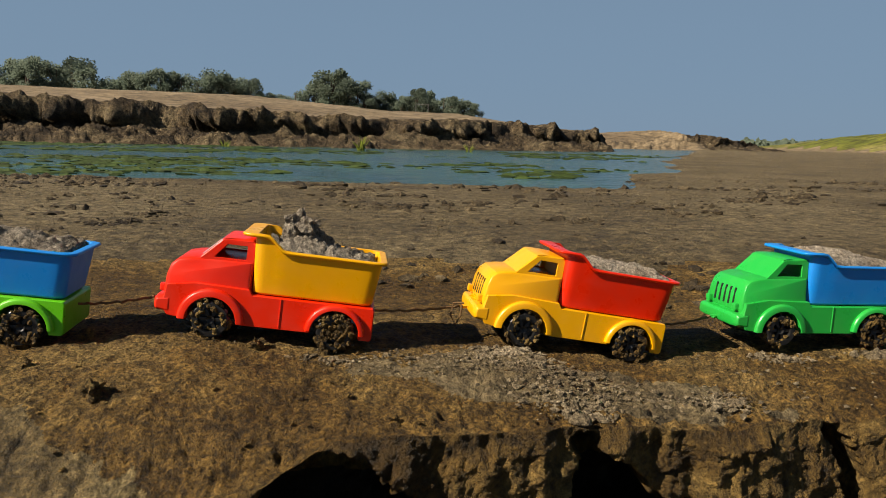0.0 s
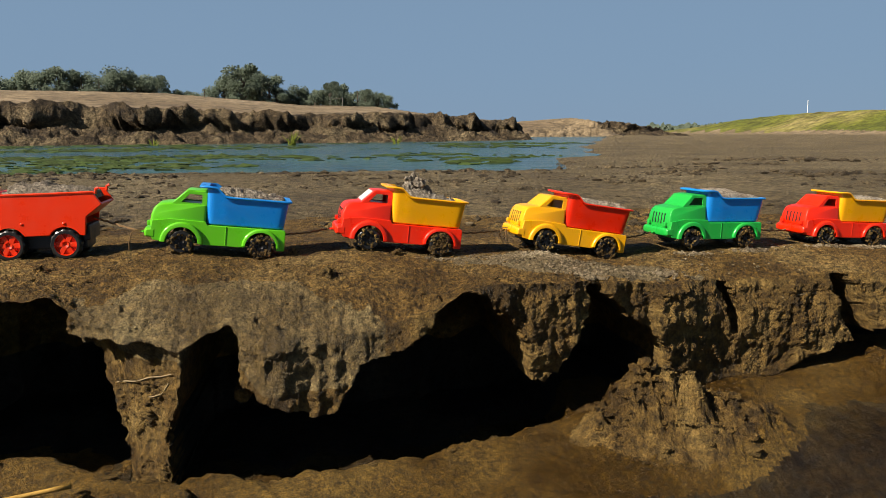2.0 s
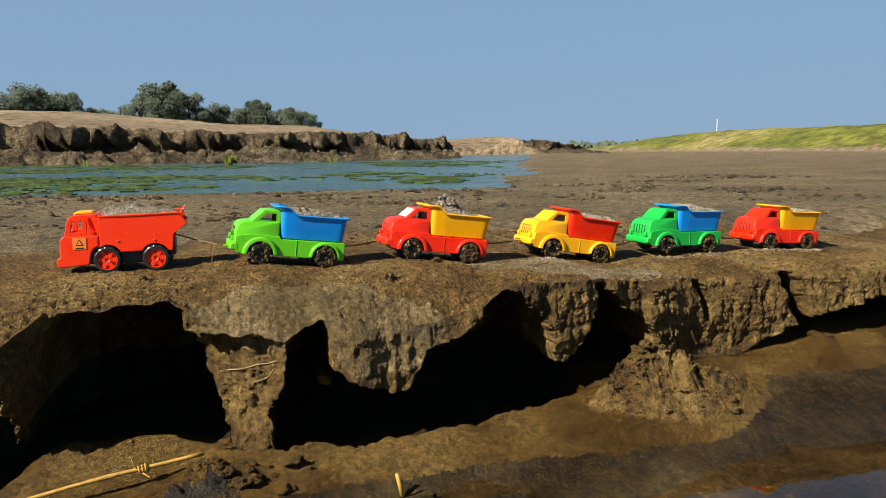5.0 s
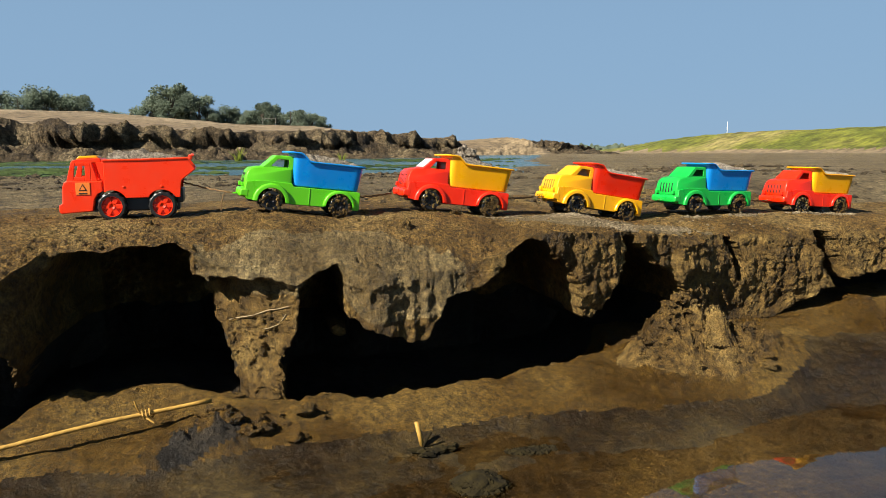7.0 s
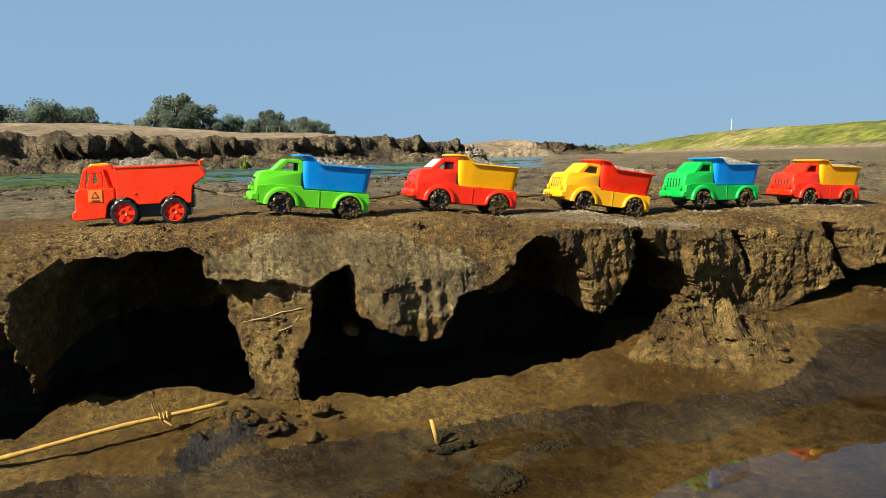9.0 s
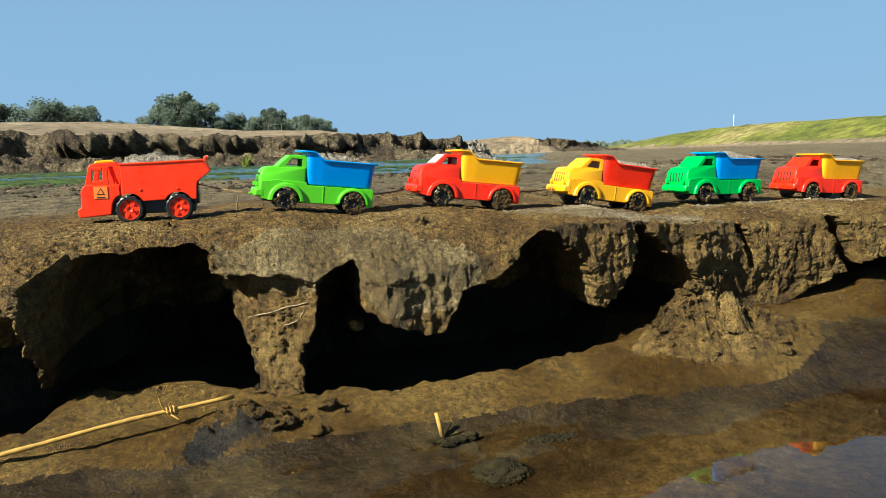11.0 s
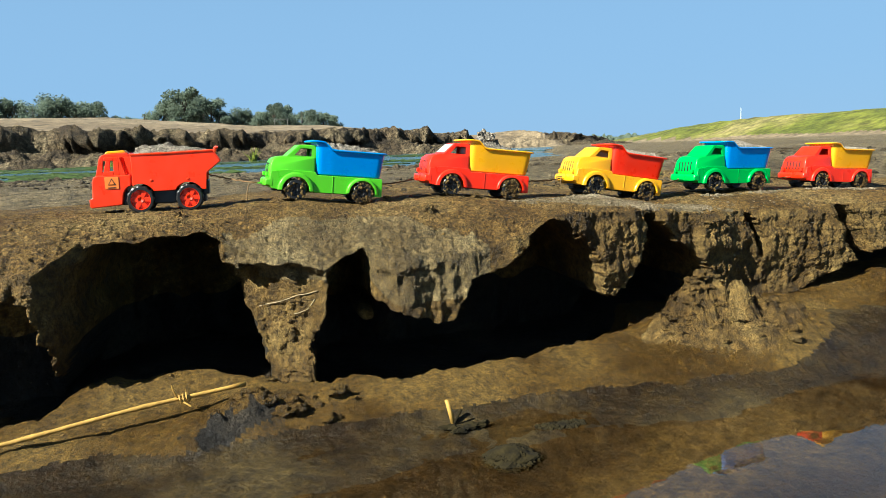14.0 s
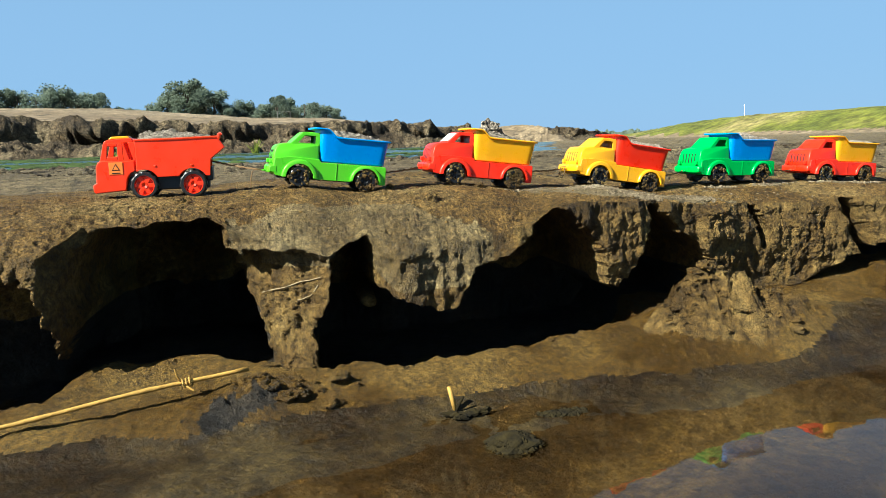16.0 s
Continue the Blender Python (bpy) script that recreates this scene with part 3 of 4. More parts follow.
    return tagged(new("ground", me), "brown mud bank, drying mud flat and sandy far shore", "ground", kind="structure")


ground = build_ground()


def sheet(name, x0, x1, y0, y1, z, material, label):
    bm = bmesh.new()
    bmesh.ops.create_grid(bm, x_segments=8, y_segments=8, size=1.0)
    for v in bm.verts:
        v.co = Vector((x0 + (v.co.x + 1) / 2 * (x1 - x0), y0 + (v.co.y + 1) / 2 * (y1 - y0), z))
    me = bpy.data.meshes.new(name)
    bm.normal_update()
    for f in bm.faces:
        if f.normal.z < 0:
            f.normal_flip()
    bm.to_mesh(me)
    bm.free()
    me.materials.append(material)
    return tagged(new(name, me), label, "water", kind="structure")


pool = sheet("water_pool", -6, 8, -20, 0.56, -0.2635, POOL, "clear still brownish shallow water at the foot of the mud bank")
pool.visible_shadow = False
sheet("water_river", -60, 14, 2.6, 40, -0.008, RIVER, "shallow blue-green river with weed patches behind the mud flat")


# ---- toy trucks ----
def wheel(parent, x, y, radius, tyre_mat, hub_mat, side, red_rim=False):
    """side: -1 faces the near side, 1 the far side."""
    w = 0.0085
    bm = bmesh.new()
    r = radius
    share = 0.70 if red_rim else 0.62
    lathe(bm, [(r * share, -w), (r * 0.86, -w), (r * 0.97, -w * 0.8), (r, -w * 0.4), (r, w * 0.4), (r * 0.97, w * 0.8), (r * 0.86, w), (r * share, w), (r * share, -w)], 48, 0.0011)
    wh = part("wheel", bm, tyre_mat, parent)
    wh.location = (x, y, radius)
    bm = bmesh.new()
    o = side * w
    lathe(bm, [(0.0001, o * 0.55), (r * 0.20, o * 0.8), (r * 0.24, o * 0.25), (r * (share - 0.07), o * 0.3), (r * (share - 0.02), o * 0.95), (r * (share + 0.01), o * 0.95), (r * (share + 0.01), -o * 0.8), (0.0001, -o * 0.8)], 24)
    for k in range(6):
        a = 2 * math.pi * k / 6
        b = bmesh.new()
        box(b, r * 0.2, r * (share - 0.02), -r * (0.15 if red_rim else 0.09), r * (0.15 if red_rim else 0.09), min(o * 0.2, o * 0.72), max(o * 0.2, o * 0.72), 0.0005)
        for v in b.verts:
            q = v.co.copy()
            v.co = Vector((q.x * math.cos(a) - q.y * math.sin(a), q.z, q.x * math.sin(a) + q.y * math.cos(a)))
        m = bpy.data.meshes.new("spoke")
        b.to_mesh(m)
        b.free()
        bm.from_mesh(m)
        bpy.data.meshes.remove(m)
    part("rim", bm, hub_mat, wh, "red six-spoked rim" if red_rim else "black hub")
    return wh


def mud_crust(parent, x, y, radius, seed, count):
    """Clods stuck to a wheel."""
    rng = random.Random(seed)
    bm = bmesh.new()
    for k in range(count):
        a = rng.uniform(0, 2 * math.pi)
        rr = radius * (rng.random() ** 0.5 if count > 200 else rng.uniform(0.5, 1.02))
        s = rng.uniform(0.0010, 0.0030)
        lump(bm, (x + rr * math.cos(a), y - rng.uniform(0.004, 0.0095), radius + rr * math.sin(a)), (s, s * 0.8, s), seed * 50 + k, 0.7, 1)
    return part("mud_crust", bm, FACE_MUD, parent, "dried brown mud stuck to the wheel")


def rounded_rect(x0, x1, hw, r, n=5):
    pts = []
    for cx, cy, a0 in ((x1 - r, hw - r, 0), (x0 + r, hw - r, 90), (x0 + r, -hw + r, 180), (x1 - r, -hw + r, 270)):
        for i in range(n + 1):
            a = radians(a0 + 90 * i / n)
            pts.append((cx + r * math.cos(a), cy + r * math.sin(a)))
    return pts


def dense(pts, step=0.006):
    out = []
    for (ax, ay), (bx, by) in zip(pts, pts[1:] + pts[:1]):
        n = max(1, int(math.hypot(bx - ax, by - ay) / step))
        out += [(ax + (bx - ax) * i / n, ay + (by - ay) * i / n) for i in range(n)]
    return out


def bed_top(x):
    """The tray's rim: high over the cab, one step down behind it."""
    return float(0.0848 + 0.0125 * (1 - sm((x - 0.088) / 0.016)))


def tray(parent, material, label):
    ring = dense(rounded_rect(0.0, 1.0, 0.5, 0.08))

    def loop(x0, x1, hw, zf):
        out = []
        for px, py in ring:
            x = x0 + px * (x1 - x0)
            out.append(bm.verts.new((x, py * 2 * hw, zf(x, px))))
        return out

    bm = bmesh.new()
    ring = dense(rounded_rect(0.0, 1.0, 0.5, 0.09), 0.045)
    loops = [
        loop(0.0795, 0.1830, 0.0300, lambda x, p: 0.0428),
        loop(0.0780, 0.1845, 0.0315, lambda x, p: 0.0443),
        loop(0.0765, 0.1895, 0.0365, lambda x, p: bed_top(x) - 0.0030),
        loop(0.0660, 0.1935, 0.0388, lambda x, p: bed_top(x) - 0.0030),
        loop(0.0653, 0.1943, 0.0395, lambda x, p: bed_top(x) - 0.0014),
        loop(0.0660, 0.1935, 0.0388, lambda x, p: bed_top(x)),
        loop(0.0790, 0.1875, 0.0345, lambda x, p: bed_top(x)),
        loop(0.0815, 0.1825, 0.0295, lambda x, p: 0.0470),
    ]
    for a, b in zip(loops, loops[1:]):
        for i in range(len(a)):
            j = (i + 1) % len(a)
            bm.faces.new((a[i], a[j], b[j], b[i]))
    bm.faces.new(loops[0])
    bm.faces.new(loops[-1])
    return part("tray", bm, material, parent, label)


def hauler(body_mat, tray_mat, label, tray_label, crusts, seed, white_screen=False):
    """Old-style lorry with a hood, front at x = 0, standing on z = 0."""
    t = thing("toy_dump_truck", label, "toy truck", "row of toy trucks")
    rf, rr, wr = 0.046, 0.154, 0.0172
    bm = bmesh.new()
    prof = [(0.003, 0.024), (0.008, 0.017), (rf - 0.0225, 0.015)] + arc(rf, 0.0172, 0.0215, 185, -5, 14) + [(rf + 0.0225, 0.014), (rr - 0.0225, 0.014)] + arc(rr, 0.0172, 0.0215, 185, -5, 14)
    prof += [(rr + 0.0225, 0.012), (0.186, 0.012), (0.1875, 0.014), (0.1875, 0.040), (0.186, 0.0420), (0.079, 0.0422), (0.076, 0.047), (0.03, 0.048), (0.006, 0.044)]
    loft(bm, prof, [(-0.0365, 0.0008), (-0.0355, 0.0), (0.0355, 0.0), (0.0365, 0.0008)])
    body = part("body", bm, body_mat, t)
    bm = bmesh.new()
    hood = [(0.003, 0.038), (0.0042, 0.052), (0.0070, 0.061), (0.012, 0.0660), (0.021, 0.0685), (0.032, 0.0700), (0.0770, 0.0700), (0.0770, 0.044), (0.03, 0.043), (0.004, 0.034)]
    loft(bm, hood, [(-0.0315, 0.004), (-0.0305, 0.0015), (-0.0275, 0.0), (0.0275, 0.0), (0.0305, 0.0015), (0.0315, 0.004)], lambda z: 1.06 - 4.2 * max(0, z - 0.045))
    part("hood", bm, body_mat, t, smooth=False)
    bm = bmesh.new()
    screen = [(0.0300, 0.0690), (0.0332, 0.0690), (0.0500, 0.0860), (0.0490, 0.0885)]
    loft(bm, screen, [(-0.0285, 0.0), (0.0285, 0.0)], lambda z: 1.0 - 3.0 * max(0, z - 0.069))
    part("windscreen", bm, body_mat, t)
    if white_screen:
        bm = bmesh.new()
        loft(bm, [(0.0313, 0.0722), (0.0320, 0.0718), (0.0470, 0.0866), (0.0464, 0.0871)], [(-0.023, 0.0), (0.023, 0.0)], lambda z: 1.0 - 3.0 * max(0, z - 0.069))
        part("windscreen_sticker", bm, WHITE, t, "glossy white windscreen sticker")
    bm = bmesh.new()
    roof = [(0.0480, 0.0855), (0.0472, 0.0872), (0.0500, 0.0888), (0.062, 0.0896), (0.0770, 0.0890), (0.0770, 0.0855)]
    loft(bm, roof, [(-0.0275, 0.0025), (-0.0262, 0.0006), (-0.023, 0.0), (0.023, 0.0), (0.0262, 0.0006), (0.0275, 0.0025)])
    part("roof", bm, body_mat, t)
    bm = bmesh.new()
    box(bm, 0.0742, 0.0772, -0.0265, 0.0265, 0.0690, 0.0870)
    part("cab_back", bm, body_mat, t)
    outer = [(0.0300, 0.0690), (0.0485, 0.0870), (0.0770, 0.0870), (0.0770, 0.0580)]
    inner = [(0.0425, 0.0712), (0.0530, 0.0835), (0.0700, 0.0835), (0.0700, 0.0712)]
    for s in (-1, 1):
        bm = bmesh.new()

        def vert(p, depth):
            y = (0.0292 - 0.085 * max(0, p[1] - 0.0690)) - depth
            return bm.verts.new((p[0], s * y, p[1]))

        lo = [[vert(p, dd) for p in pts] for pts, dd in ((outer, 0.0), (inner, 0.0004), (inner, 0.003), (outer, 0.003))]
        for a, b in zip(lo, lo[1:] + lo[:1]):
            for i in range(4):
                j = (i + 1) % 4
                bm.faces.new((a[i], a[j], b[j], b[i]))
        part("window_frame", bm, body_mat, t)
        for cx, first, last, r1 in ((rf, 0, 180, 0.0290), (rr, 2, 178, 0.0270)):
            bm = bmesh.new()
            pr = arc(cx, 0.0155, r1, first, last, 16) + list(reversed(arc(cx, 0.0155, 0.0218, first, last, 16)))
            ys = [(s * 0.030, 0.0), (s * 0.0385, 0.0), (s * 0.0402, 0.0), (s * 0.0408, 0.0)]
            rings = []
            for k, (y, _) in enumerate(ys):
                shrink = (0, 0, 0.0012, 0.0028)[k]
                q = arc(cx, 0.0155, r1 - shrink, first, last, 16) + list(reversed(arc(cx, 0.0155, 0.0218, first, last, 16)))
                rings.append([bm.verts.new((px, y, pz)) for px, pz in q])
            for a, b in zip(rings, rings[1:]):
                for i in range(len(a)):
                    j = (i + 1) % len(a)
                    bm.faces.new((a[i], a[j], b[j], b[i]))
            for i in range(16):
                n = len(rings[0])
                bm.faces.new((rings[-1][i], rings[-1][i + 1], rings[-1][n - 2 - i], rings[-1][n - 1 - i]))
                bm.faces.new((rings[0][i], rings[0][i + 1], rings[0][n - 2 - i], rings[0][n - 1 - i]))
            part("fender", bm, body_mat, t, smooth=False)
        bm = bmesh.new()
        box(bm, 0.104, 0.1052, min(s * 0.0362, s * 0.0372), max(s * 0.0362, s * 0.0372), 0.016, 0.042, 0.0003)
        part("side_rib", bm, body_mat, t)
    bm = bmesh.new()
    bump = [(-0.004, 0.023), (-0.0025, 0.020), (0.012, 0.019), (0.012, 0.034), (-0.002, 0.033), (-0.004, 0.030)]
    loft(bm, bump, [(-0.037, 0.003), (-0.034, 0.0008), (-0.025, 0), (0.025, 0), (0.034, 0.0008), (0.037, 0.003)])
    part("bumper", bm, body_mat, t)
    # black bars stand for the shade inside the body-coloured grille recesses
    for k in range(5):
        bm = bmesh.new()
        y = (k - 2) * 0.0085
        box(bm, 0.0030, 0.0054, y - 0.0015, y + 0.0015, 0.0390, 0.0570, 0.0006)
        for v in bm.verts:
            v.co.x += (v.co.z - 0.0390) * 0.13 - 0.0006
        part("grille_slot", bm, BLACK, t, "black bar standing for the shade in a grille slot")
    for s in (-1, 1):
        bm = bmesh.new()
        box(bm, -0.0012, 0.0045, s * 0.0245 - 0.0035, s * 0.0245 + 0.0035, 0.0355, 0.0425, 0.0015)
        part("headlight", bm, body_mat, t)
    bm = bmesh.new()
    tube(bm, [(0.000, 0, 0.024), (-0.008, -0.003, 0.023), (-0.0115, 0, 0.023), (-0.008, 0.003, 0.023), (0.000, 0.0005, 0.024)], 0.0014)
    part("tow_loop", bm, body_mat, t)
    bm = bmesh.new()
    box(bm, 0.012, 0.180, -0.012, 0.012, 0.0125, 0.019, 0.001)
    for ax in (rf, rr):
        tube(bm, [(ax, -0.034, wr), (ax, 0.034, wr)], 0.002)
    part("axle_frame", bm, BLACK, t)
    tray(t, tray_mat, tray_label)
    for x in (rf, rr):
        for s in (-1, 1):
            wheel(t, x, s * 0.0315, wr, BLACK, BLACK, s)
    for k, x in enumerate((rf, rr)):
        if crusts[k]:
            mud_crust(t, x, -0.0315, wr, seed + k, 70 if k == 0 else 150 * crusts[k])
    return t


def load(name, label, m, x0, x1, hw, z0, heap, seed, material, peaks=(), lumpy=1.0):
    """A heap of sand that fills a tray."""
    n, k = 44, 26
    xs, ys = np.meshgrid(np.linspace(0, 1, n), np.linspace(-1, 1, k), indexing="ij")
    edge = np.minimum(np.minimum(xs, 1 - xs) * 6, (1 - np.abs(ys)) * 3)
    x = x0 + xs * (x1 - x0)
    y = ys * hw
    z = z0 + heap * sm(edge) + lumpy * (0.010 * fbm(x * 160, y * 160, seed, 4) + 0.006 * fbm(x * 420, y * 420, seed + 3, 2))
    for px, py, h, s in peaks:
        z = z + h * np.exp(-(((x - px) / s) ** 2 + ((y - py) / s) ** 2) ** 2.2) * (1 + 0.7 * fbm(x * 200, y * 200, seed + 9, 3))
    z[0, :] = z[-1, :] = z0 - 0.009
    z[:, 0] = z[:, -1] = z0 - 0.009
    me = grid_mesh(name, np.stack([x, y, z], -1))
    me.materials.append(material)
    ob = new(name, me)
    ob.matrix_basis = m
    return tagged(ob, label, "sand")


def loader(label):
    """Boxy red tipper with the cab over its front wheels."""
    t = thing("toy_tipper_truck", label, "toy truck", "row of toy trucks")
    bm = bmesh.new()
    prof = [(0.0, 0.012), (-0.003, 0.015), (-0.003, 0.025), (0.002, 0.028), (0.003, 0.052), (0.006, 0.0595), (0.012, 0.0625), (0.024, 0.0615), (0.062, 0.0615), (0.062, 0.045)]
    prof += arc(0.0745, 0.024, 0.0262, 135, 178, 5) + [(0.046, 0.015)]
    loft(bm, prof, [(-0.037, 0.0015), (-0.0355, 0.0), (0.0355, 0.0), (0.037, 0.0015)])
    part("cab_base", bm, ORANGE_RED, t)
    bm = bmesh.new()
    loft(bm, [(0.016, 0.0875), (0.018, 0.0915), (0.024, 0.0935), (0.060, 0.0955), (0.062, 0.0915), (0.061, 0.0885)], [(-0.034, 0.0015), (-0.0325, 0), (0.0325, 0), (0.034, 0.0015)])
    part("roof", bm, ORANGE_RED, t)
    bm = bmesh.new()
    loft(bm, [(0.022, 0.094), (0.026, 0.0985), (0.052, 0.0995), (0.056, 0.0955)], [(-0.017, 0.001), (-0.015, 0), (0.015, 0), (0.017, 0.001)])
    part("beacon", bm, YELLOW, t, "yellow roof light bar")
    for s in (-1, 1):
        for pts in ([(0.0095, 0.061), (0.0170, 0.089), (0.0235, 0.089), (0.0195, 0.061)], [(0.037, 0.061), (0.037, 0.089), (0.0455, 0.089), (0.0455, 0.061)], [(0.0195, 0.061), (0.0208, 0.0675), (0.037, 0.0675), (0.037, 0.061)],
                    [(0.0225, 0.0835), (0.0235, 0.089), (0.037, 0.089), (0.037, 0.0835)], [(0.0455, 0.061), (0.0455, 0.089), (0.0475, 0.089), (0.0550, 0.061)], [(0.0530, 0.089), (0.0640, 0.089), (0.0640, 0.061), (0.0610, 0.061)]):
            bm = bmesh.new()
            loft(bm, pts, [(s * 0.0325, 0), (s * 0.0352, 0)])
            part("cab_post", bm, ORANGE_RED, t)
        bm = bmesh.new()
        box(bm, 0.0225, 0.0435, min(s * 0.0362, s * 0.0378), max(s * 0.0362, s * 0.0378), 0.0405, 0.0590, 0.0004)
        st = part("sticker", bm, ORANGE, t, "orange sticker with a dark triangle sign")
        for r, mat, nm, d in ((0.0068, BLACK, "triangle", 0.0382), (0.0046, ORANGE, "triangle_field", 0.0386)):
            bm = bmesh.new()
            loft(bm, [(0.033 + r * math.cos(radians(a)), 0.0502 + r * math.sin(radians(a))) for a in (90, 210, 330)], [(s * 0.0370, 0), (s * d, 0)])
            part(nm, bm, mat, st)
        bm = bmesh.new()
        box(bm, 0.027, 0.039, min(s * 0.0370, s * 0.0381), max(s * 0.0370, s * 0.0381), 0.0418, 0.0434)
        part("bar", bm, BLACK, st)
    bm = bmesh.new()
    box(bm, 0.0110, 0.0150, -0.0325, 0.0325, 0.060, 0.0660, 0.0008)
    part("dashboard", bm, ORANGE_RED, t)
    bm = bmesh.new()
    box(bm, 0.0615, 0.0645, -0.034, 0.034, 0.045, 0.0935, 0.0008)
    part("cab_back", bm, ORANGE_RED, t)
    side = [(0.064, 0.0905), (0.192, 0.0935), (0.203, 0.078), (0.181, 0.0610), (0.178, 0.0340)] + arc(0.1505, 0.0222, 0.0245, 30, 150, 10) + arc(0.0745, 0.0222, 0.0245, 30, 118, 8)
    for s in (-1, 1):
        bm = bmesh.new()
        loft(bm, [(max(px, 0.064), pz) for px, pz in side], [(s * 0.0360, 0.0), (s * 0.0385, 0.0), (s * 0.0392, 0.0012)])
        part("side_wall", bm, ORANGE_RED, t)
        bm = bmesh.new()
        tube(bm, [(0.064, s * 0.0385, 0.0915), (0.12, s * 0.0390, 0.0925), (0.193, s * 0.0388, 0.0945)], 0.0019)
        part("top_rail", bm, ORANGE_RED, t)
        bm = bmesh.new()
        tube(bm, [(0.194, s * 0.034, 0.092), (0.195, s * 0.034, 0.0985), (0.199, s * 0.034, 0.100)], 0.0022)
        part("tail_horn", bm, ORANGE_RED, t)
        for bx in (0.093, 0.150):
            bm = bmesh.new()
            lump(bm, (bx, s * 0.0392, 0.0515), (0.0028, 0.0012, 0.0020), 3, 0.1, 2)
            part("boss", bm, ORANGE_RED, t)
    bm = bmesh.new()
    loft(bm, [(0.064, 0.055), (0.064, 0.059), (0.176, 0.063), (0.2005, 0.080), (0.2025, 0.077), (0.177, 0.058)], [(-0.0365, 0), (0.0365, 0)])
    part("bed_floor", bm, ORANGE_RED, t)
    bm = bmesh.new()
    box(bm, 0.004, 0.176, -0.024, 0.024, 0.014, 0.036, 0.002)
    part("underframe", bm, BLACK, t)
    bm = bmesh.new()
    box(bm, 0.172, 0.182, -0.030, 0.030, 0.026, 0.048, 0.002)
    part("rear_block", bm, BLACK, t)
    for x in (0.0745, 0.1505):
        for s in (-1, 1):
            wheel(t, x, s * 0.0335, 0.0222, BLACK, ORANGE_RED, s, True)
    return t


def stand(front, rear, wheelbase, front_axle, half):
    """The pose of a truck whose near wheels stand on the places front and rear (x, y, z)."""
    f, r = Vector(front), Vector(rear)
    ahead = (r - f).normalized()
    side = Vector((0, 0, 1)).cross(ahead).normalized()
    up = ahead.cross(side)
    m = Matrix((ahead, side, up)).transposed().to_4x4()
    mid = (f + r) / 2
    origin = mid - ahead * (front_axle + wheelbase / 2) + side * half
    return Matrix.Translation(origin) @ m


def near_wheel(x, y, z, pitch, yaw, base, axle):
    """The pose from the foot of the near front wheel, the rise of the nose and the turn, in degrees."""
    p, a = radians(pitch), radians(yaw)
    return stand((x, y, z), (x + base * math.cos(p) * math.cos(a), y + base * math.cos(p) * math.sin(a), z - base * math.sin(p)), base, axle, 0.040)


P1 = near_wheel(-0.682, 0.640, 0.0035, 0.0, 4.0, 0.076, 0.0745) @ Matrix.Diagonal((0.975, 1.0, 1.02, 1.0))
P2 = near_wheel(-0.4435, 0.600, 0.0160, 6.4, 7.7, 0.108, 0.046)
P3 = near_wheel(-0.1826, 0.633, 0.0098, 6.7, 5.5, 0.108, 0.046)
P4 = near_wheel(0.0974, 0.681, -0.0057, 9.0, 7.4, 0.108, 0.046)
P5 = near_wheel(0.3650, 0.725, -0.0130, 1.7, 10.0, 0.108, 0.046)
P6 = near_wheel(0.6516, 0.790, -0.0240, 3.2, 8.1, 0.108, 0.046)

t1 = loader("bright red plastic toy tipper truck with red rims, carrying sand")
t2 = hauler(GREEN, BLUE, "lime green toy dump truck with blue tray of sand", "blue tray", (1, 1), 2)
t3 = hauler(RED, YELLOW, "red toy dump truck with yellow tray, muddy rear wheel", "yellow tray", (1, 2), 5, True)
t4 = hauler(YELLOW, RED, "yellow toy dump truck with red tray, tilted on crumbled mud", "red tray", (1, 1), 8)
t5 = hauler(DEEP_GREEN, BLUE, "green toy dump truck with blue tray, wheels in mud", "blue tray", (1, 1), 11)
t6 = hauler(RED, YELLOW, "red toy dump truck with yellow tray, last of the row", "yellow tray", (1, 1), 14)
for t in (t1, t2, t3, t4, t5, t6):
    for o in t.children_recursive:
        if o.type == "MESH" and o.name.split(".")[0] in ("body", "hood", "roof", "windscreen", "window_frame", "fender", "bumper", "tray", "cab_base", "cab_post", "side_wall", "bed_floor", "beacon"):
            soft = o.modifiers.new("soft_edges", "BEVEL")
            soft.width, soft.segments, soft.limit_method, soft.angle_limit = 0.0011, 2, "ANGLE", radians(28)
            o.data.polygons.foreach_set("use_smooth", [True] * len(o.data.polygons))
            soft.harden_normals = True
for t, m in ((t1, P1), (t2, P2), (t3, P3), (t4, P4), (t5, P5), (t6, P6)):
    t.matrix_basis = m
load("sand_load", "low heap of grey-brown sand in the red tipper", P1, 0.066, 0.190, 0.035, 0.093, 0.004, 1, SAND, ((0.10, 0, 0.007, 0.028), (0.135, 0, 0.005, 0.03), (0.075, 0, 0.004, 0.014)))
load("sand_load", "crumbly grey sand heaped in the blue tray", P2, 0.081, 0.186, 0.033, 0.0837, 0.005, 2, SAND, ((0.105, 0, 0.006, 0.018), (0.135, 0, 0.004, 0.02)))
load("sand_load", "tall broken clods of grey sand in the yellow tray", P3, 0.081, 0.186, 0.033, 0.0802, 0.004, 3, SAND, ((0.114, 0.0, 0.010, 0.022), (0.140, 0.0, 0.006, 0.020)))
load("sand_load", "flat pale sand filling the red tray", P4, 0.081, 0.186, 0.033, 0.0855, 0.005, 4, PALE_SAND, (), 0.6)
load("sand_load", "smooth pale sand mound in the blue tray", P5, 0.081, 0.186, 0.033, 0.0845, 0.005, 5, PALE_SAND, ((0.112, 0, 0.008, 0.040),), 0.2)
load("sand_load", "flat pale sand filling the yellow tray", P6, 0.081, 0.186, 0.033, 0.0845, 0.005, 6, PALE_SAND, (), 0.3)


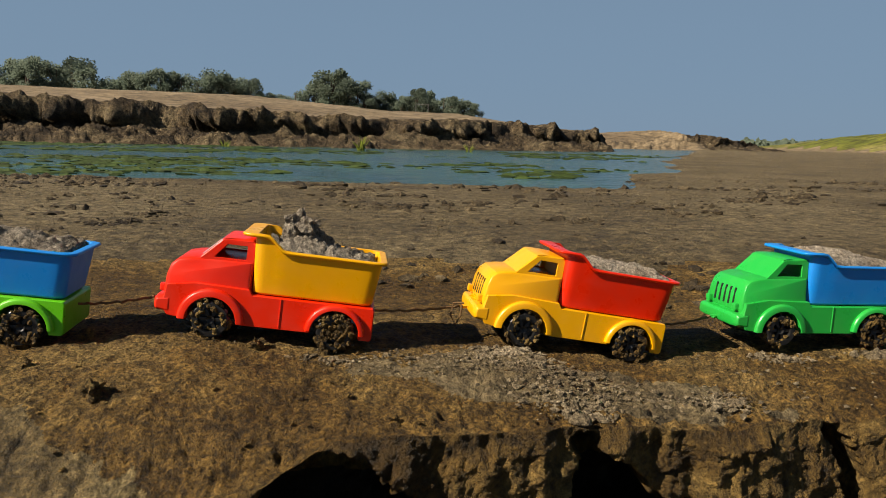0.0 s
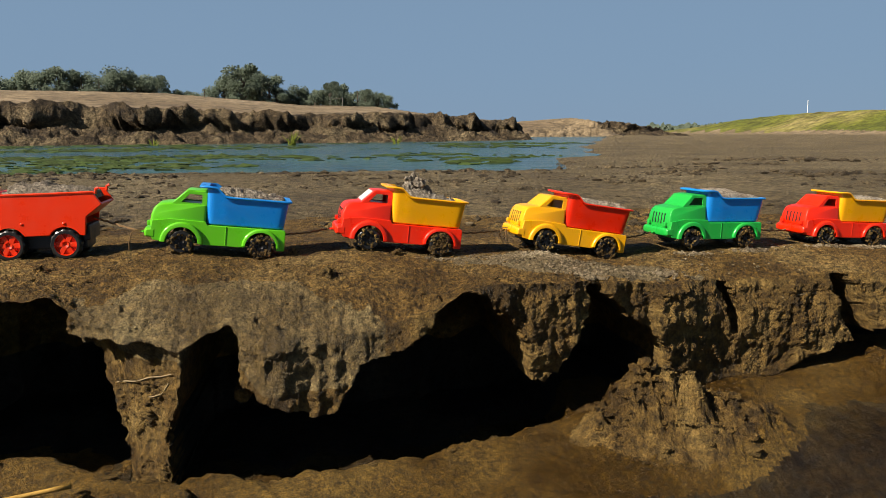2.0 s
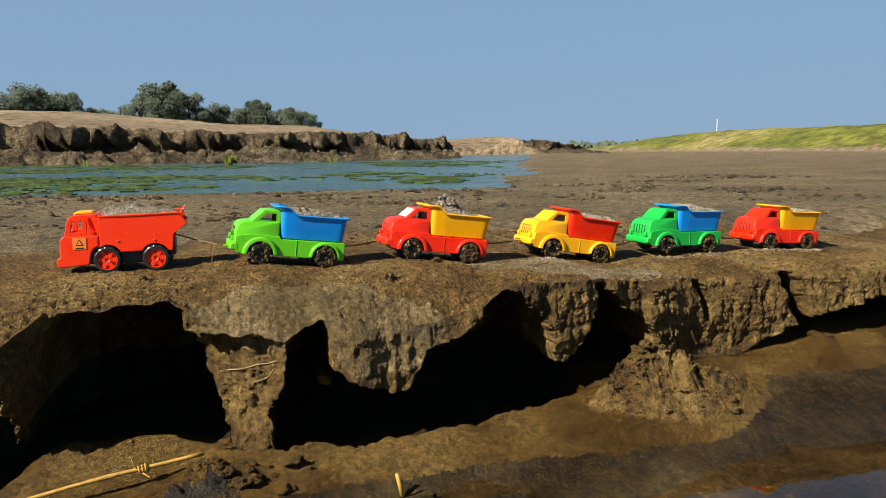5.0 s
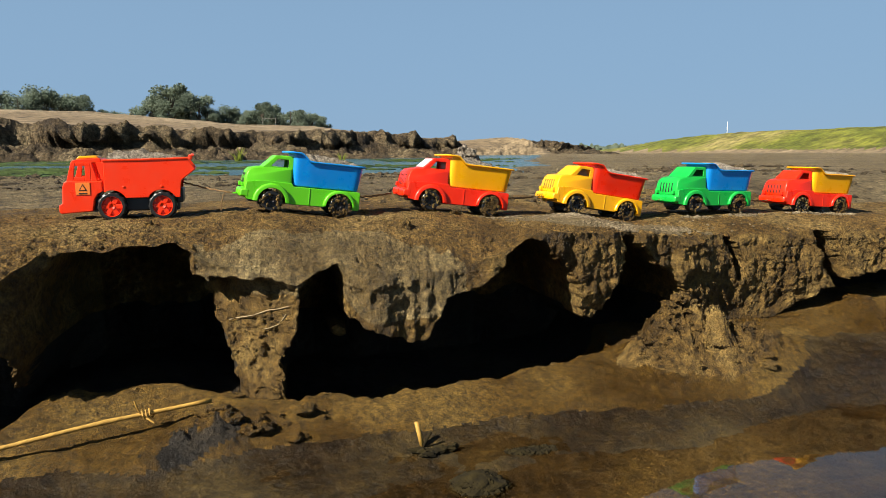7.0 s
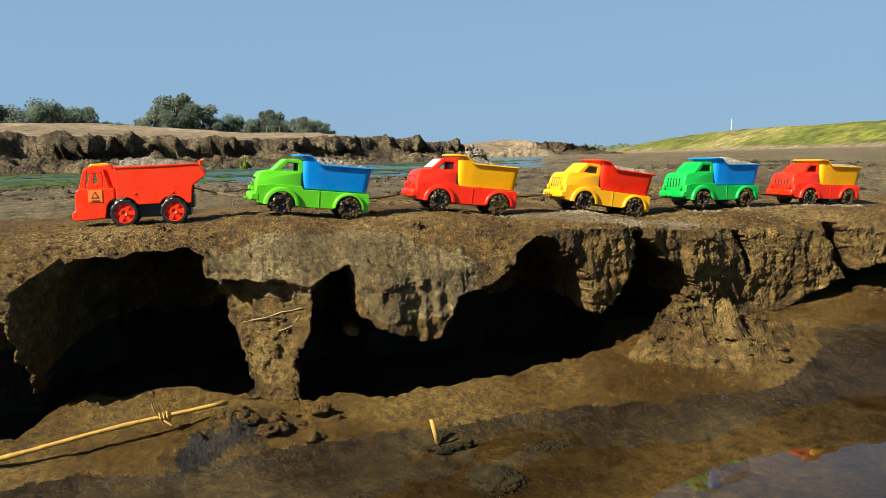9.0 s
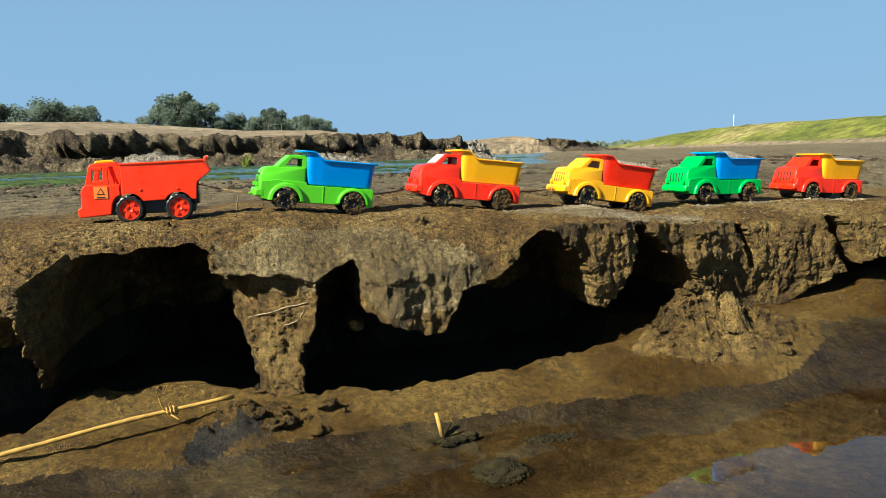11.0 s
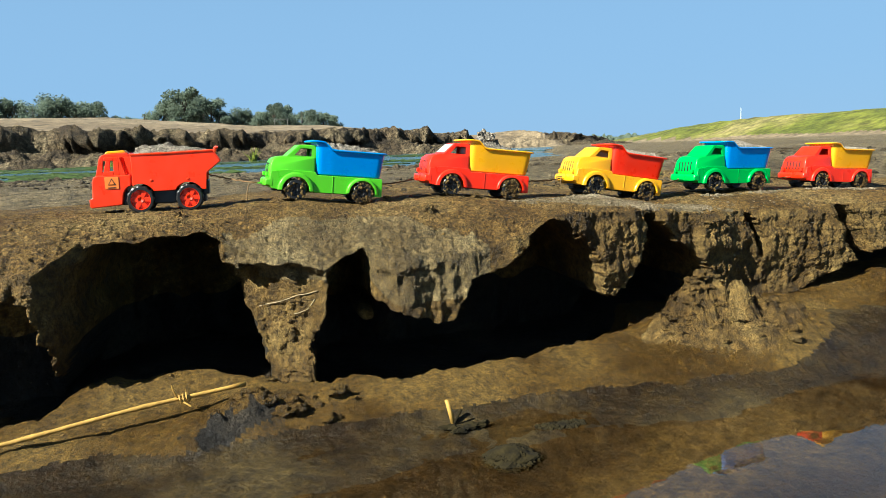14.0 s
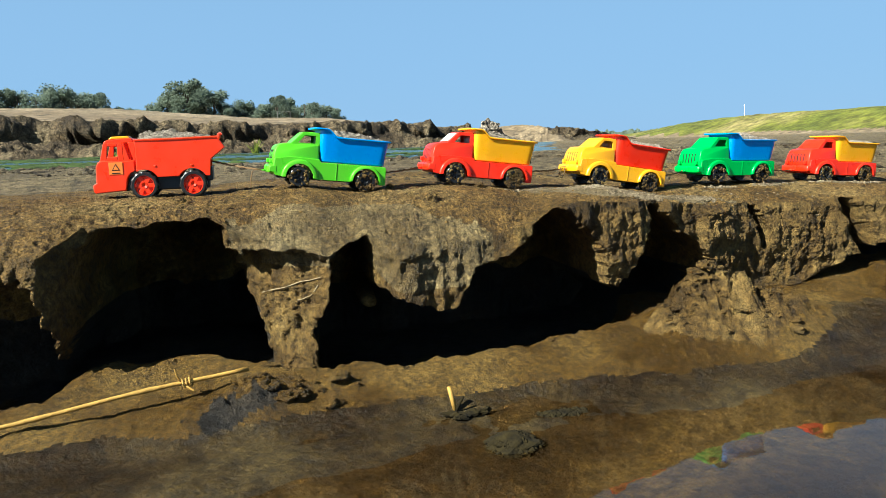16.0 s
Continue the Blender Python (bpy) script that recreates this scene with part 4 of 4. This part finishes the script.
for k, (x, y, z, r) in enumerate(((0.107, 0.002, 0.107, 0.0085), (0.105, 0.000, 0.095, 0.0105), (0.121, -0.005, 0.104, 0.0090), (0.121, 0.002, 0.092, 0.0120), (0.131, -0.004, 0.090, 0.0080), (0.139, 0.004, 0.087, 0.0075), (0.094, -0.008, 0.086, 0.0065))):
    bm = bmesh.new()
    lump(bm, P3 @ Vector((x, y, z)), (r, r * 0.9, r * 1.15), 70 + k, 0.75, 3)
    lone("sand_clod", bm, SAND, "broken grey clod of damp sand heaped in the yellow tray", "sand clod", "clods in the tray")


def tow_string(a, b, sag):
    bm = bmesh.new()
    a, b = Vector(a), Vector(b)
    pts = [a.lerp(b, i / 14) + Vector((0, 0.0012 * math.sin(i * 2.1), -sag * 4 * (i / 14) * (1 - i / 14) + 0.0008 * math.sin(i * 3.7))) for i in range(15)]
    tube(bm, pts, 0.0013, 6)
    return lone("tow_string", bm, STRING, "thin brown jute string tying one toy truck to the next", "string", "strings between the trucks")


REAR1, REAR, NOSE = Vector((0.182, 0, 0.056)), Vector((0.1875, 0, 0.033)), Vector((-0.011, 0, 0.023))
for a, b, sag in ((P1 @ REAR1, P2 @ NOSE, 0.0015), (P2 @ REAR, P3 @ NOSE, 0.002), (P3 @ REAR, P4 @ NOSE, 0.002), (P4 @ REAR, P5 @ NOSE, 0.003), (P5 @ REAR, P6 @ NOSE, 0.006)):
    tow_string(a, b, sag)
bm = bmesh.new()
k0 = P2 @ NOSE
tube(bm, [k0 + Vector(v) for v in ((0, 0, 0), (-0.008, -0.002, 0.002), (-0.014, 0.0, -0.003), (-0.017, -0.002, -0.016), (-0.018, 0, -0.028))], 0.001)
lone("string_end", bm, STRING, "loose hanging end of the jute string", "string")
bm = bmesh.new()
k0 = P4 @ NOSE
tube(bm, [k0 + Vector(v) for v in ((0.004, -0.004, 0.004), (-0.006, -0.004, 0.004), (-0.009, -0.004, -0.008), (-0.004, -0.004, -0.018), (0.001, -0.004, -0.008), (0.002, -0.004, 0.002))], 0.001)
lone("string_knot", bm, STRING, "knotted loop of yellowish string at the bumper", "string")


# ---- clods and crumbs ----
def tops(x, y):
    """Heights of the bank's top."""
    x, y = np.asarray(x, float), np.asarray(y, float)
    ly = lip_y(x)
    fall = np.clip(1 - (y - ly) / 0.2, 0, 1) ** 2
    return flat_z(x, y) + (lip_z(x) - flat_z(x, ly)) * fall


def top_z(x, y):
    return float(tops([x], [y])[0])


def crumbs(name, label, spots, material, seed, level=1, flat=1.0):
    """Loose clods in one mesh. spots: (x, y, spread x, spread y, count, least, most)."""
    rng = random.Random(seed)
    all_spots = []
    for cx, cy, sx, sy, count, lo, hi in spots:
        all_spots += [(rng.gauss(cx, sx), rng.gauss(cy, sy), 0.8 * (lo + (hi - lo) * rng.random() ** 3)) for _ in range(int(count * 1.5))]
    xs, ys = np.array([p[0] for p in all_spots]), np.array([p[1] for p in all_spots])
    zs, edge = tops(xs, ys), lip_y(xs) + 0.012
    bm = bmesh.new()
    for k, (x, y, r) in enumerate(all_spots):
        if y > edge[k]:
            lump(bm, (x, y, zs[k] + r * 0.1 * flat), (r * rng.uniform(0.8, 1.6), r * rng.uniform(0.8, 1.3), r * rng.uniform(0.55, 1.0) * flat), seed * 100 + k, 0.9, level)
    me = bpy.data.meshes.new(name)
    bm.to_mesh(me)
    bm.free()
    me.materials.append(material)
    return tagged(new(name, me), label, "mud clods", kind="stuff")


crumbs("wheel_clods", "crumbled pale grey mud pushed up round the truck wheels",
       [(0.085, 0.668, 0.022, 0.008, 130, 0.0012, 0.0055), (0.115, 0.640, 0.03, 0.012, 120, 0.001, 0.004), (0.36, 0.713, 0.018, 0.006, 60, 0.0015, 0.0055), (0.475, 0.735, 0.016, 0.006, 70, 0.0015, 0.0065),
        (0.64, 0.775, 0.02, 0.006, 40, 0.0015, 0.005), (0.70, 0.785, 0.03, 0.006, 50, 0.0015, 0.0055), (0.765, 0.795, 0.012, 0.006, 40, 0.0015, 0.006), (0.55, 0.775, 0.02, 0.02, 25, 0.0015, 0.004),
        (0.03, 0.645, 0.04, 0.012, 160, 0.0008, 0.003), (-0.075, 0.625, 0.02, 0.006, 40, 0.001, 0.004)], CLOD, 3)
crumbs("lip_crumbs", "band of pale broken crumbs along the edge of the bank",
       [(0.10, 0.600, 0.02, 0.02, 150, 0.0008, 0.0035), (0.135, 0.560, 0.018, 0.016, 260, 0.0008, 0.0045), (0.20, 0.600, 0.03, 0.012, 130, 0.0008, 0.0035), (0.27, 0.615, 0.015, 0.01, 120, 0.0008, 0.004),
        (0.02, 0.62, 0.06, 0.02, 200, 0.0007, 0.0022), (0.4, 0.66, 0.08, 0.03, 60, 0.0008, 0.003)], CLOD, 4)
crumbs("top_crumbs", "small brown clods scattered on top of the mud bank",
       [(-0.25, 0.54, 0.3, 0.06, 300, 0.0007, 0.0030), (-0.62, 0.56, 0.12, 0.05, 90, 0.0008, 0.0035), (0.3, 0.68, 0.3, 0.05, 90, 0.0008, 0.003), (-0.75, 0.62, 0.15, 0.08, 120, 0.001, 0.005)], MUD, 5)
rngc = random.Random(40)
patches = []
for k in range(110):
    y = 0.95 + 3.2 * rngc.random() ** 1.6
    x = rngc.uniform(-0.62, 0.72) * (y + 0.5)
    w = rngc.uniform(0.02, 0.09) * (0.6 + 0.5 * y)
    patches.append((x, y, w, w * 0.7, rngc.randint(5, 22), 0.0022 * (0.6 + 0.5 * y), rngc.uniform(0.008, 0.014) * (0.6 + 0.5 * y)))
patches += [(1.25, 1.45, 0.12, 0.06, 60, 0.003, 0.013), (0.42, 0.98, 0.08, 0.03, 60, 0.002, 0.007), (-1.1, 1.5, 0.2, 0.1, 60, 0.003, 0.012)]
crumbs("flat_clods", "dark lumps of mud strewn over the drying mud flat", patches, CLOD_MUD, 6, 1, 0.8)

bm = bmesh.new()
lump(bm, (0.128, 0.538, top_z(0.128, 0.538) + 0.003), (0.0085, 0.006, 0.005), 4, 0.3, 3)
lone("pebble", bm, CLOD, "pale rounded pebble at the edge of the bank", "stone", smooth=True)
for px, py, r in ((-0.240, 0.534, 0.008), (-0.140, 0.632, 0.006), (-0.292, 0.647, 0.006), (-0.331, 0.67, 0.006), (-0.62, 0.57, 0.006), (-0.31, 0.575, 0.004)):
    bm = bmesh.new()
    lump(bm, (px, py, top_z(px, py) + r * 0.4), (r, r * 0.9, r), int(px * 100), 0.9, 3)
    lone("mud_clod", bm, MUD, "single upright clod of damp brown mud", "mud clod", "clods on the bank")

# ---- on the lower slope ----
def low_z(x, y):
    return float(slope_z(np.array([x]), np.array([y]))[0])


stick = thing("reed_stick", "long dry yellow reed stick lying on the wet slope", "stick")
a, b = Vector((-1.0, 0.232, low_z(-1.0, 0.232) + 0.006)), Vector((-0.522, 0.358, -0.203))
bm = bmesh.new()
n = 24
tube(bm, [a.lerp(b, i / n) + Vector((0, 0, 0.0015 * math.sin(i * 0.45))) for i in range(n + 1)], [0.0027 + (0.0007 if i % 6 == 0 else 0) for i in range(n + 1)], 10)
part("stalk", bm, REED, stick, smooth=True)
bm = bmesh.new()
k = a.lerp(b, 0.83)
for i in range(3):
    c = k + Vector((0.004 * i, 0.001 * i, 0.001))
    tube(bm, [c + Vector((0.0008 * j, 0.0055 * math.cos(j * math.pi / 4), 0.0055 * math.sin(j * math.pi / 4))) for j in range(9)], 0.0014)
tube(bm, [k, k + Vector((-0.004, -0.004, 0.012)), k + Vector((-0.006, -0.004, 0.020))], 0.0011)
tube(bm, [k, k + Vector((0.010, -0.006, -0.004)), k + Vector((0.016, -0.008, -0.008))], 0.0012)
part("binding", bm, REED, stick, "twisted strip of yellow reed tied round the stalk")

twig = thing("broken_reed", "short broken reed standing in the wet mud", "reed")
z = low_z(-0.262, 0.285)
bm = bmesh.new()
tube(bm, [(-0.262, 0.285, z - 0.005), (-0.266, 0.286, z + 0.014), (-0.270, 0.287, z + 0.031)], [0.0032, 0.0030, 0.0028], 8)
part("stalk", bm, REED, twig, smooth=True)
bm = bmesh.new()
tube(bm, [(-0.262, 0.283, z), (-0.256, 0.282, z + 0.012), (-0.252, 0.283, z + 0.018)], 0.0016)
part("side_shoot", bm, ALGAE, twig, "dark wilted side shoot")
bm = bmesh.new()
for i in range(14):
    r = random.Random(i)
    lump(bm, (-0.250 + r.uniform(-0.03, 0.03), 0.262 + r.uniform(-0.012, 0.012), z + 0.001), (r.uniform(0.004, 0.012), r.uniform(0.003, 0.006), r.uniform(0.002, 0.005)), i, 0.7, 2)
lone("rotten_leaves", bm, ALGAE, "dark rotten leaf scraps round the reed", "leaf litter", kind="stuff")


def algae_mat(cx, cy, rx, ry, h, seed, count, label):
    rng = random.Random(seed)
    bm = bmesh.new()
    z = low_z(cx, cy)
    lump(bm, (cx, cy, z), (rx * 0.9, ry * 0.9, h), seed, 0.35, 4)
    for k in range(count):
        a, d = rng.uniform(0, 6.283), rng.random() ** 0.5
        x, y = cx + rx * d * math.cos(a), cy + ry * d * math.sin(a)
        lump(bm, (x, y, low_z(x, y) + h * (1 - d * d) * 0.8), (rng.uniform(0.002, 0.006), rng.uniform(0.002, 0.005), rng.uniform(0.002, 0.004)), k, 0.9, 1)
    return lone("algae_mat", bm, ALGAE, label, "algae", "mats of algae")


algae_mat(-0.219, 0.168, 0.034, 0.032, 0.014, 5, 240, "round brown-green mat of slimy algae at the waterside")
algae_mat(-0.132, 0.250, 0.034, 0.014, 0.003, 6, 90, "thin dark patch of algae on wet mud")

# dark clods by the end of the stick
rng = random.Random(77)
for k in range(20):
    x, y = rng.gauss(-0.47, 0.035), rng.gauss(0.338, 0.014)
    r = 0.003 + 0.007 * rng.random() ** 1.8
    bm = bmesh.new()
    lump(bm, (x, y, low_z(x, y) + r * 0.25), (r * 1.6, r * 1.1, r * 0.9), k + 900, 1.0, 3)
    lone("mud_lump", bm, SLOPE_MUD, "dark wet lump of mud beside the reed stick", "mud clod", "lumps by the stick", smooth=True)

# clods of the slumped mound and under the bank
rng = random.Random(21)
bm = bmesh.new()
for k in range(150):
    x, y = rng.gauss(0.215, 0.065), rng.gauss(0.455, 0.035)
    r = 0.002 + 0.006 * rng.random() ** 2.5
    lump(bm, (x, y, low_z(x, y)), (r * 1.5, r * 1.2, r * 0.8), k, 0.9, 2)
for k in range(170):
    x = rng.uniform(-0.85, 0.75)
    y = float(lip_y(np.array([x]))[0]) + rng.uniform(-0.05, 0.05)
    r = 0.0015 + 0.005 * rng.random() ** 3
    lump(bm, (x, y, low_z(x, y)), (r * 1.5, r * 1.2, r * 0.8), k + 400, 0.9, 1)
me = bpy.data.meshes.new("slumped_clods")
bm.to_mesh(me)
bm.free()
me.materials.append(FACE_MUD)
tagged(new("slumped_clods", me), "broken wet clods slumped from the bank on the slope", "mud clods", kind="stuff")

# ---- thin roots laid bare in the cut ----
def root(pts, r):
    bm = bmesh.new()
    rng = random.Random(int(abs(pts[0][0]) * 1000))
    path = []
    for (ax, az), (bx, bz) in zip(pts, pts[1:]):
        for i in range(8):
            t = i / 8
            x, z = ax + (bx - ax) * t, az + (bz - az) * t + rng.uniform(-0.001, 0.001)
            y = float(lip_y(np.array([x]))[0] + hollow(np.array([x]), np.array([z]))[0] + ragged(np.array([x]), np.array([z]))[0]) - 0.008
            path.append((x, y, z))
    for _ in range(3):
        path = [path[0]] + [tuple((a[k] + 2 * b[k] + c[k]) / 4 for k in range(3)) for a, b, c in zip(path, path[1:], path[2:])] + [path[-1]]
    tube(bm, path, r, 5)
    return lone("root", bm, ROOT, "thin pale root laid bare in the cut bank", "root", "roots in the bank", smooth=True)


root([(-0.505, -0.128), (-0.475, -0.118), (-0.445, -0.105), (-0.418, -0.100)], 0.0008)
root([(-0.455, -0.135), (-0.437, -0.128), (-0.424, -0.108)], 0.0007)
root([(-0.300, -0.140), (-0.275, -0.128), (-0.250, -0.118)], 0.0007)
root([(0.41, -0.085), (0.46, -0.072), (0.54, -0.070)], 0.0009)

# ---- river weed, grass tufts ----
rng = random.Random(31)
spots = []
for k in range(5200):
    y = 3.1 + 9.5 * rng.random() ** 1.5
    spots.append((rng.uniform(-0.75 * y, 0.33 * y), y, rng.uniform(-0.05, 0.2), rng.uniform(0.008, 0.024) * (0.6 + y / 10), rng.uniform(1.5, 5)))
sx, sy = np.array([p[0] for p in spots]), np.array([p[1] for p in spots])
dens = fbm(sx * 0.6, sy * 0.9, 3, 3) + 0.12 * (sx < -0.2 * sy) - 0.02
wet = river_side(sx, sy)
bm = bmesh.new()
for k, (x, y, need, r, long) in enumerate(spots):
    if dens[k] > need and wet[k] > 0.5:
        lump(bm, (x, y, -0.010), (r * long, r, 0.012), k, 0.9, 1)
me = bpy.data.meshes.new("river_weed")
bm.to_mesh(me)
bm.free()
me.materials.append(WEED)
tagged(new("river_weed", me), "green floating weed patches in the shallow river", "water weed", kind="stuff")


def tuft(x, y, h, seed, count=16):
    rng = random.Random(seed)
    bm = bmesh.new()
    z = float(flat_z(np.array([x]), np.array([y]))[0])
    for k in range(count):
        a = rng.uniform(0, 6.283)
        lean = rng.uniform(0.1, 0.5) * h
        tall = h * rng.uniform(0.6, 1.0)
        tube(bm, [(x + 0.02 * math.cos(a), y + 0.02 * math.sin(a), z - 0.03), (x + lean * 0.4 * math.cos(a), y + lean * 0.4 * math.sin(a), z + tall * 0.6), (x + lean * math.cos(a), y + lean * math.sin(a), z + tall)], [0.012, 0.009, 0.002], 4)
    return lone("grass_tuft", bm, BLADE, "tuft of green and straw grass by the river", "grass", "tufts on the shore")


tuft(-1.0, 10.6, 0.30, 1)
tuft(0.55, 11.8, 0.22, 2, 10)
tuft(-3.1, 11.4, 0.2, 3, 10)


# ---- trees ----
def tree(seed):
    """A tree ten metres tall with a crown of many leaf sprays."""
    rng = random.Random(seed)
    t = thing("tree", "leafy dull-green riverside tree seen far off", "tree", "trees beyond the far bank")
    bm = bmesh.new()
    tube(bm, [(0, 0, -1), (0.1, 0, 2), (0.0, 0.1, 5), (0.2, 0, 8.6)], [0.32, 0.26, 0.18, 0.05], 8)
    lobes = []
    for k in range(15):
        a = rng.uniform(0, 6.283)
        h = rng.uniform(2.2, 9.0)
        wide = (0.5 + 2.6 * math.sin(math.pi * min(1, (h - 1.2) / 8.6)) ** 0.8) * rng.uniform(0.35, 1.0)
        c = Vector((wide * math.cos(a), wide * math.sin(a), h))
        lobes.append((c, rng.uniform(0.8, 1.5)))
        if k % 2 == 0:
            tube(bm, [(0, 0, h * 0.6), c * 0.6 + Vector((0, 0, h * 0.34)), c], [0.10, 0.06, 0.02], 5)
    part("trunk", bm, BARK, t)
    bm = bmesh.new()
    for c, r in lobes:
        for _ in range(300):
            d = Vector((rng.gauss(0, 1), rng.gauss(0, 1), rng.gauss(0, 0.8))).normalized()
            p = c + d * r * rng.uniform(0.45, 1.12)
            s = rng.uniform(0.10, 0.26)
            e = Vector((rng.gauss(0, 1), rng.gauss(0, 1), rng.gauss(0, 1))).normalized()
            f = e.orthogonal().normalized()
            bm.faces.new([bm.verts.new(p + e * s * i + f * s * 0.7 * j) for i, j in ((-1, -0.3), (0, -1), (1, 0.2), (0.1, 1))])
    me = bpy.data.meshes.new("crown")
    bm.to_mesh(me)
    bm.free()
    me.materials.append(LEAF)
    ob = new("crown", me)
    ob.parent = t
    return t


models = [tree(k) for k in range(5)]
places = [(-87, 13.5), (-82, 15.5), (-76, 15.5), (-70, 15.0), (-66, 13.5), (-60, 12), (-58, 12.6), (-53, 12.8), (-49, 12.2), (-46, 12.6), (-42, 13.0), (-39, 12.8), (-36, 12.3), (-31, 8.8), (-27, 10.0),
          (-23, 11.2), (-20, 12.4), (-17.8, 13.2), (-15, 11.0), (-12.5, 8.6), (-9.5, 9.6), (-6.5, 9.2), (-3.5, 10.4), (-0.8, 10.2), (1.8, 9.6), (4.5, 8.8), (7.0, 8.2), (-95, 14), (-103, 14), (-112, 13), (-79, 14), (-73, 14.5), (-63, 11), (-55.5, 12), (-51, 11.6), (-44, 11.8), (-40.5, 12), (-33.5, 8.2), (-29, 8.4), (-21.5, 11), (-16.2, 11.6), (-13.6, 9.4), (-11, 8.6), (-8, 9.0), (-5, 9.4), (-2, 9.6), (0.6, 9.2), (3.2, 8.8), (5.8, 8.0)]
rng = random.Random(8)
stands = []
for k, (x, h) in enumerate(places):
    y = 150 + rng.uniform(-4, 10)
    h -= 1.2 if x < -33 else 1.0 if x > -14 else 0.6 if abs(x + 20) > 1.3 else -0.4
    s = (h - 1.2) / 9.8
    m = Matrix.Translation((x * y / 150, y, 1.6)) @ Matrix.Rotation(rng.uniform(0, 6.28), 4, "Z") @ Matrix.Diagonal((s * rng.uniform(0.95, 1.25), s * 1.1, s, 1))
    stands.append(m)
for k in range(5, len(stands)):
    copy_thing(models[k % 5], stands[k])
for k in range(5):
    models[k].matrix_basis = stands[k]

bm = bmesh.new()
rng = random.Random(12)
for k in range(46):
    lump(bm, (rng.uniform(205, 262), 500 + rng.uniform(-10, 10), 0.5), (rng.uniform(2, 4), 2, rng.uniform(2.0, 5.0)), k, 0.6, 2)
lone("distant_trees", bm, LEAF, "low hazy line of trees on the horizon", "trees", kind="stuff")

# ---- masts ----
for x, y, top, r in ((153, 240, 10.2, 0.12),):
    bm = bmesh.new()
    tube(bm, [(x, y, -1), (x, y, top * 0.5), (x, y, top)], [r, r, r * 0.8], 8)
    lone("mast", bm, MAST, "slim pale mast standing beyond the grassy embankment", "mast")
frame_posts = thing("post_frame", "grey frame of two posts and a crossbar far away", "posts")
for dx in (0.0, 1.6):
    bm = bmesh.new()
    tube(bm, [(-2.4 + dx, 100, 1.0), (-2.4 + dx, 100, 4.6)], 0.035)
    part("post", bm, POST, frame_posts)
bm = bmesh.new()
tube(bm, [(-2.4, 100, 4.5), (-0.8, 100, 4.5)], 0.025)
part("crossbar", bm, POST, frame_posts)
